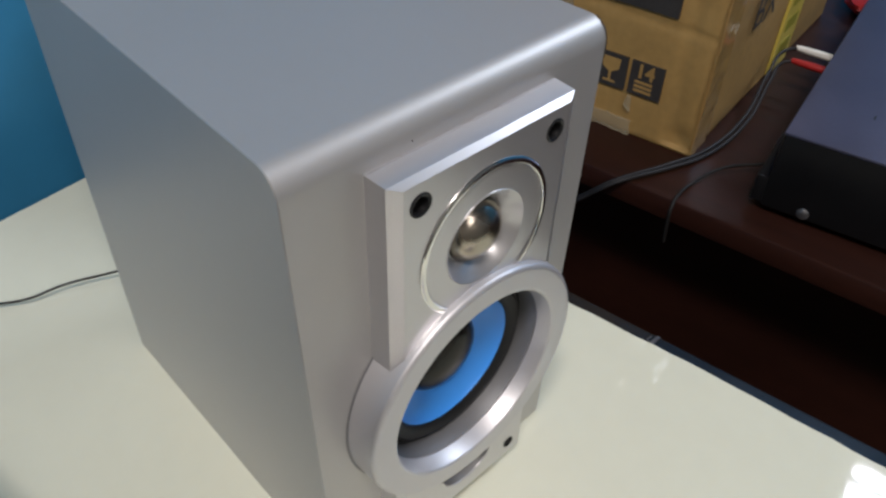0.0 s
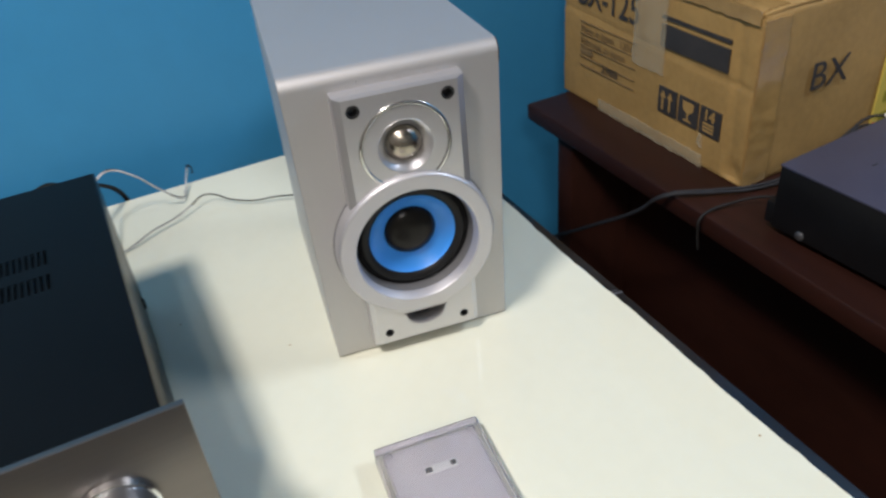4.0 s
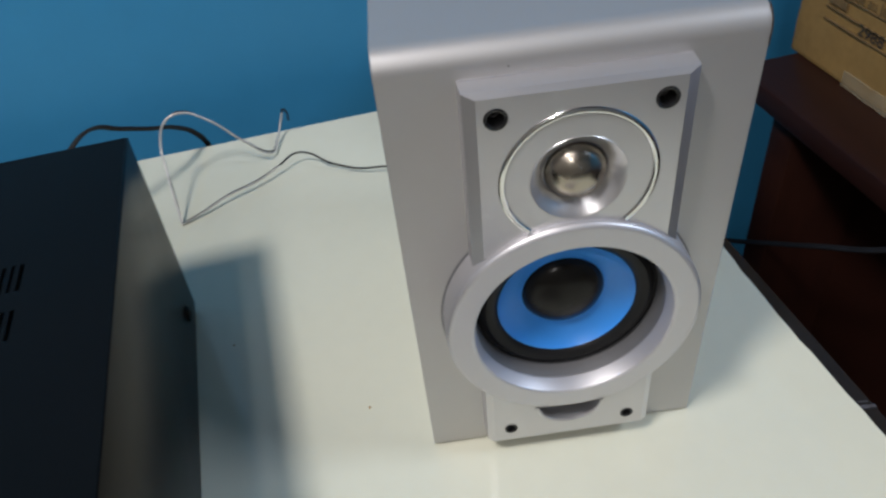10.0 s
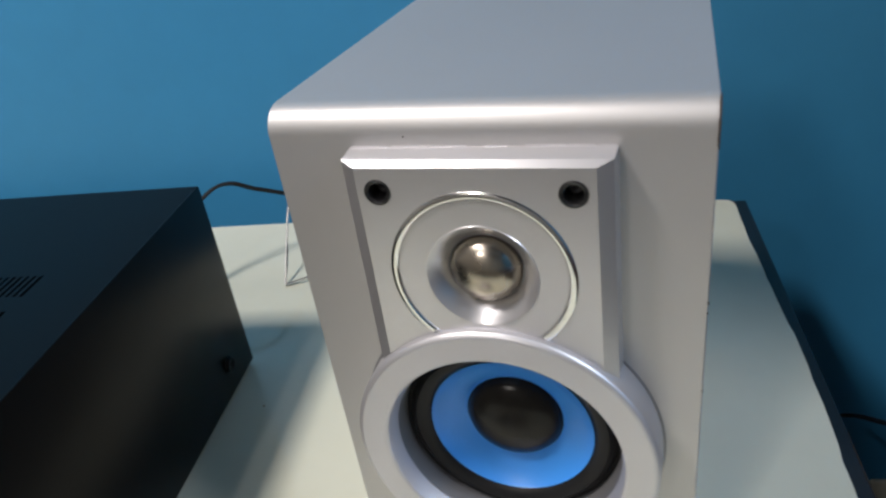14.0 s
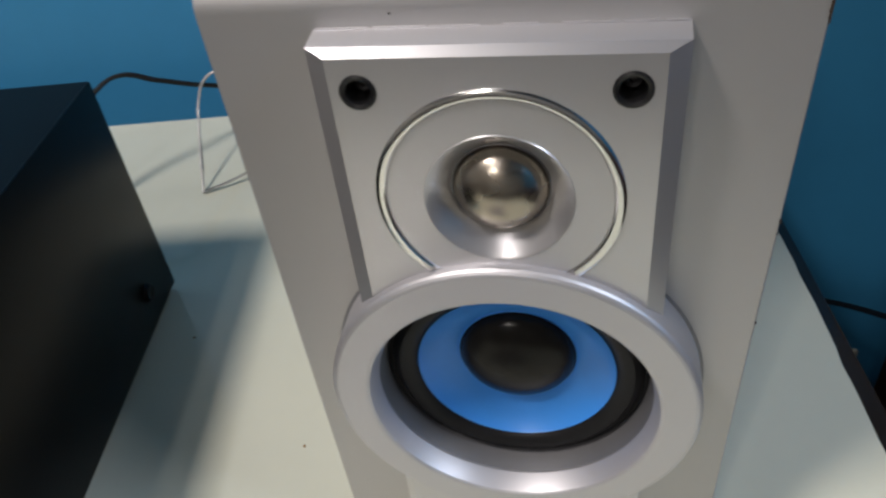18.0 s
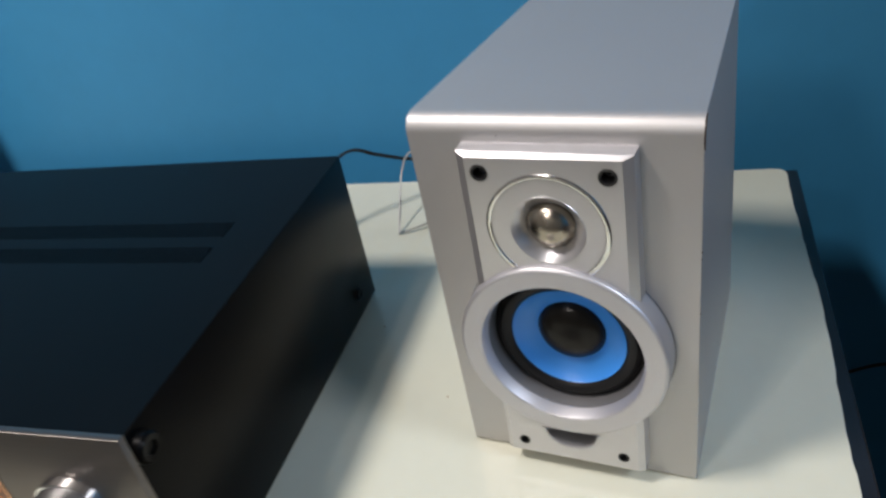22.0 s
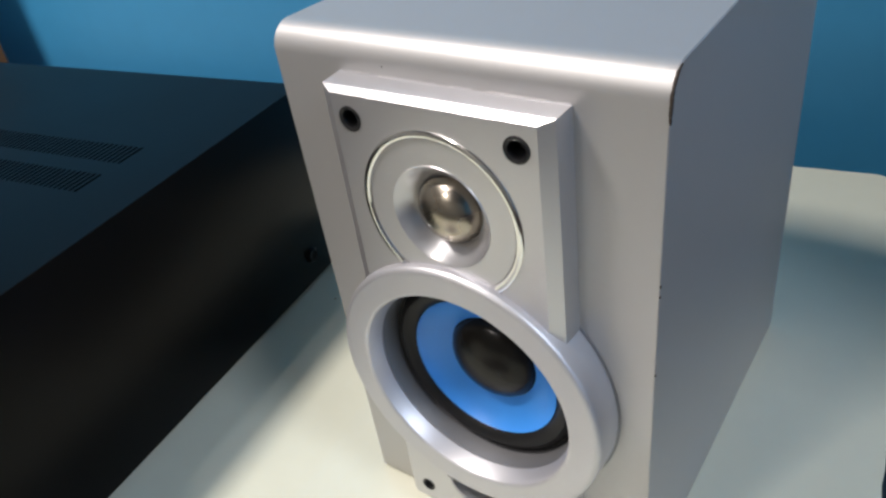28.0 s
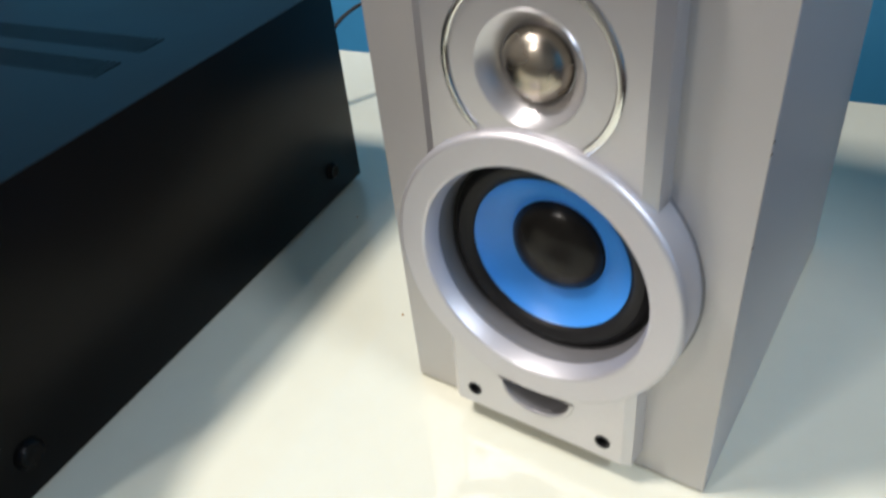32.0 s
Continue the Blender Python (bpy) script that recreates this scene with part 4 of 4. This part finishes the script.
    part("torn_tab", prism([(-0.115, DESK + 0.030), (-0.108, DESK + 0.024), (-0.1095, DESK + 0.038), (-0.1125, DESK + 0.041)], y0 - 0.0034, y0 + 0.0010, "y"), TAPE, b, "shiny torn tab", smooth=False)
    # side towards the room
    lettering("side_mark", "BX", 0.045, INK, pose(x1 + 0.0025, 0.480, DESK + 0.095, 90, 0, 90), b, width=0.058)
    part("yellow_tape", block(x1 - 0.001, x1 + 0.0026, 0.600, 0.655, DESK + 0.002, z1 + 0.004), YELLOW, b, "yellow printed tape")
    for k in range(6):
        part("tape_print", block(x1 - 0.001, x1 + 0.003, 0.610, 0.643, DESK + 0.02 + k * 0.027, DESK + 0.034 + k * 0.027), material("olive_ink", (0.28, 0.25, 0.03), 0.5), b, smooth=False)
    return b


build_box()


def build_bundle():
    b = thing("wrapped_bundle", pose(0, 0, 0), "brown bundle in shiny plastic wrap on top of the carton", "bundle")
    bm = bmesh.new()
    bmesh.ops.create_icosphere(bm, subdivisions=5, radius=1.0)
    for v in bm.verts:
        c = v.co.normalized()
        k = max(abs(c.x), abs(c.y), abs(c.z)) ** -0.75
        q = 1 + 0.07 * noise.noise(c * 3) + 0.035 * noise.noise(c * 9)
        v.co = Vector((-0.20 + 0.165 * c.x * k * q, 0.566 + 0.125 * c.y * k * q, DESK + 0.1976 + 0.155 + 0.155 * c.z * k * (q if c.z > 0 else 1.0)))
        v.co.z = max(v.co.z, DESK + 0.1976)
    part("wrap", bm, BAG, b)


build_bundle()


# ---- second device on the desk, its leads ----
def build_device():
    d = thing("black_player", pose(0.0325, 0.3675, 0, 0, 0, 3.5), "low black hi-fi unit with a glossy top on walnut desk", "player")
    x0, x1, y0, y1 = 0.0, 0.326, 0.0, 0.420
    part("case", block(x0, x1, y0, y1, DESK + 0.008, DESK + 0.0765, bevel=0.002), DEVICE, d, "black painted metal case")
    part("cover", block(x0 - 0.0004, x1 + 0.0004, y0 - 0.0006, y1 + 0.0006, DESK + 0.0760, DESK + 0.0785, bevel=0.0008), DEVICE_SHEEN, d, "top cover with a blue-grey sheen put into its colour")
    for x in (x0 + 0.04, x1 - 0.04):
        for y in (y0 + 0.04, y1 - 0.04):
            part("foot", turned_z(x, y, DESK, DESK + 0.009, 0.014), HOLE, d)
    part("back_flange", block(x0 - 0.009, x0 + 0.002, y0 + 0.001, y1 - 0.001, DESK + 0.010, DESK + 0.034, bevel=0.001), DEVICE, d, "stepped black back edge")
    for x in (x0 + 0.034, x1 - 0.03):
        bm = turned([(0, 0.0050), (0.0012, 0.0048), (0.0022, 0.0036), (0.0026, 0.0)], 24)
        bm.transform(Matrix.Translation((x, y0, DESK + 0.0135)) @ Matrix.Rotation(radians(-90), 4, "Z"))
        part("side_screw", bm, SCREW, d, "dull metal screw")
    bm = block(0.052, 0.0535, 0.060, 0.067, DESK + 0.0782, DESK + 0.0788)
    part("scratch", bm, HOLE, d, smooth=False)


build_device()
lead = thing("audio_lead", pose(0, 0, 0), "twin black audio lead with red and white plugs", "cable")
TWIN = [(-0.031, 0.547, 0.777), (-0.026, 0.488, 0.758), (-0.034, 0.425, 0.7495), (-0.052, 0.374, 0.7510),
        (-0.078, 0.330, 0.7475), (-0.112, 0.325, 0.7130), (-0.200, 0.336, 0.6420), (-0.312, 0.345, 0.5560), (-0.400, 0.334, 0.4950), (-0.466, 0.308, 0.4460), (-0.490, 0.265, 0.405)]
cord("cable", [(-0.020, 0.590, 0.790), (-0.030, 0.578, 0.788)] + TWIN, 0.0017, WIRE_GREY, lead)
cord("cable", [(-0.016, 0.566, 0.787), (-0.025, 0.560, 0.784)] + [(x + 0.0014 + 0.0042 * max(0.0, 1 - k / 4), y - 0.0018 - 0.005 * max(0.0, 1 - k / 4), z - 0.0010) for k, (x, y, z) in enumerate(TWIN)], 0.0017, WIRE_GREY, lead)
for x, y, z, mat, label in ((-0.022, 0.590, 0.790, WHITE_PLASTIC, "white plug"), (-0.018, 0.566, 0.787, RED, "red plug")):
    bm = turned([(0, 0), (0, 0.0022), (0.004, 0.0030), (0.020, 0.0036), (0.036, 0.0038), (0.042, 0.0038), (0.042, 0)], 20)
    bm.transform(Matrix.Translation((x, y, z)))
    part("plug", bm, mat, lead, label)
drop = thing("thin_cord", pose(0, 0, 0), "thin black cord hanging over the desk's edge", "cord")
cord("cord", [(0.027, 0.420, 0.764), (0.016, 0.415, 0.760), (0.002, 0.405, 0.758), (-0.012, 0.390, 0.7555), (-0.022, 0.370, 0.7505), (-0.027, 0.345, 0.7475), (-0.026, 0.331, 0.742), (-0.0255, 0.330, 0.728), (-0.025, 0.333, 0.704)], 0.0016, WIRE_DARK, drop)

# red scrap behind the player
part_red = thing("red_pouch", pose(0, 0, 0), "small red pouch lying on the desk behind the player", "pouch")
bm = bmesh.new()
bmesh.ops.create_uvsphere(bm, u_segments=24, v_segments=14, radius=1.0)
for v in bm.verts:
    q = 1 + 0.15 * noise.noise(v.co * 2.5)
    v.co = Vector((0.0 + 0.035 * v.co.x * q, 0.855 + 0.055 * v.co.y * q, max(DESK, DESK + 0.016 + 0.018 * v.co.z * q)))
part("pouch", bm, RED, part_red)


# ---- wall socket ----
o = thing("wall_outlet", pose(WALL, 0, 0), "cream plastic socket plate low on the blue wall", "outlet")
part("plate", block(0.0, 0.007, 0.370, 0.440, 0.240, 0.311, bevel=0.003), CREAM_PLASTIC, o)
for z in (0.2755,):
    part("socket", block(0.0068, 0.0085, 0.388, 0.422, z - 0.016, z + 0.016, bevel=0.0008), CREAM_PLASTIC, o)
    for y in (0.398, 0.412):
        part("slot", block(0.0080, 0.0088, y - 0.001, y + 0.001, z - 0.004, z + 0.006), HOLLOW_SHADE, o, smooth=False)


# ---- wooden frame against the wall ----
def build_frame():
    c = thing("wooden_frame", pose(0, 0, 0), "orange-brown wooden frame round a grey panel against the blue wall", "frame")
    x0, x1, y0, y1, z0, z1, w = -0.443, -0.387, -1.33, -0.912, TABLE, 0.983, 0.034
    for name, box in (("stile", (x0, x1, y1 - w, y1, z0, z1)), ("stile", (x0, x1, y0, y0 + w, z0, z1)),
                      ("rail", (x0, x1 - 0.0005, y0 + w, y1 - w, z1 - w, z1)), ("rail", (x0, x1 - 0.0005, y0 + w, y1 - w, z0, z0 + w))):
        part(name, block(*box, bevel=0.002), ORANGE_WOOD, c, "orange-brown wooden moulding")
    part("panel", block(x0 + 0.006, x1 - 0.012, y0 + w, y1 - w, z0 + w, z1 - w), GREY_CLOTH, c, "plain grey panel", smooth=False)


build_frame()


# ---- crumb on the table ----
bm = bmesh.new()
bmesh.ops.create_icosphere(bm, subdivisions=2, radius=0.0008)
for v in bm.verts:
    v.co = Vector((v.co.x * 1.3, v.co.y, max(0.0, v.co.z * 0.5 + 0.0002))) + noise.noise_vector(v.co * 900) * 0.0001
    v.co.z = max(0.0, v.co.z)
crumb = tagged(part("crumb", bm, CARD), "tiny brown crumb lying on the white table", "crumb", "crumbs on the table")
crumb.location = (-0.066, -0.1085, TABLE)
copy_thing(crumb, pose(-0.151, -0.190, TABLE, 0, 0, 70))
copy_thing(crumb, pose(0.222, 0.163, TABLE, 0, 0, 20))
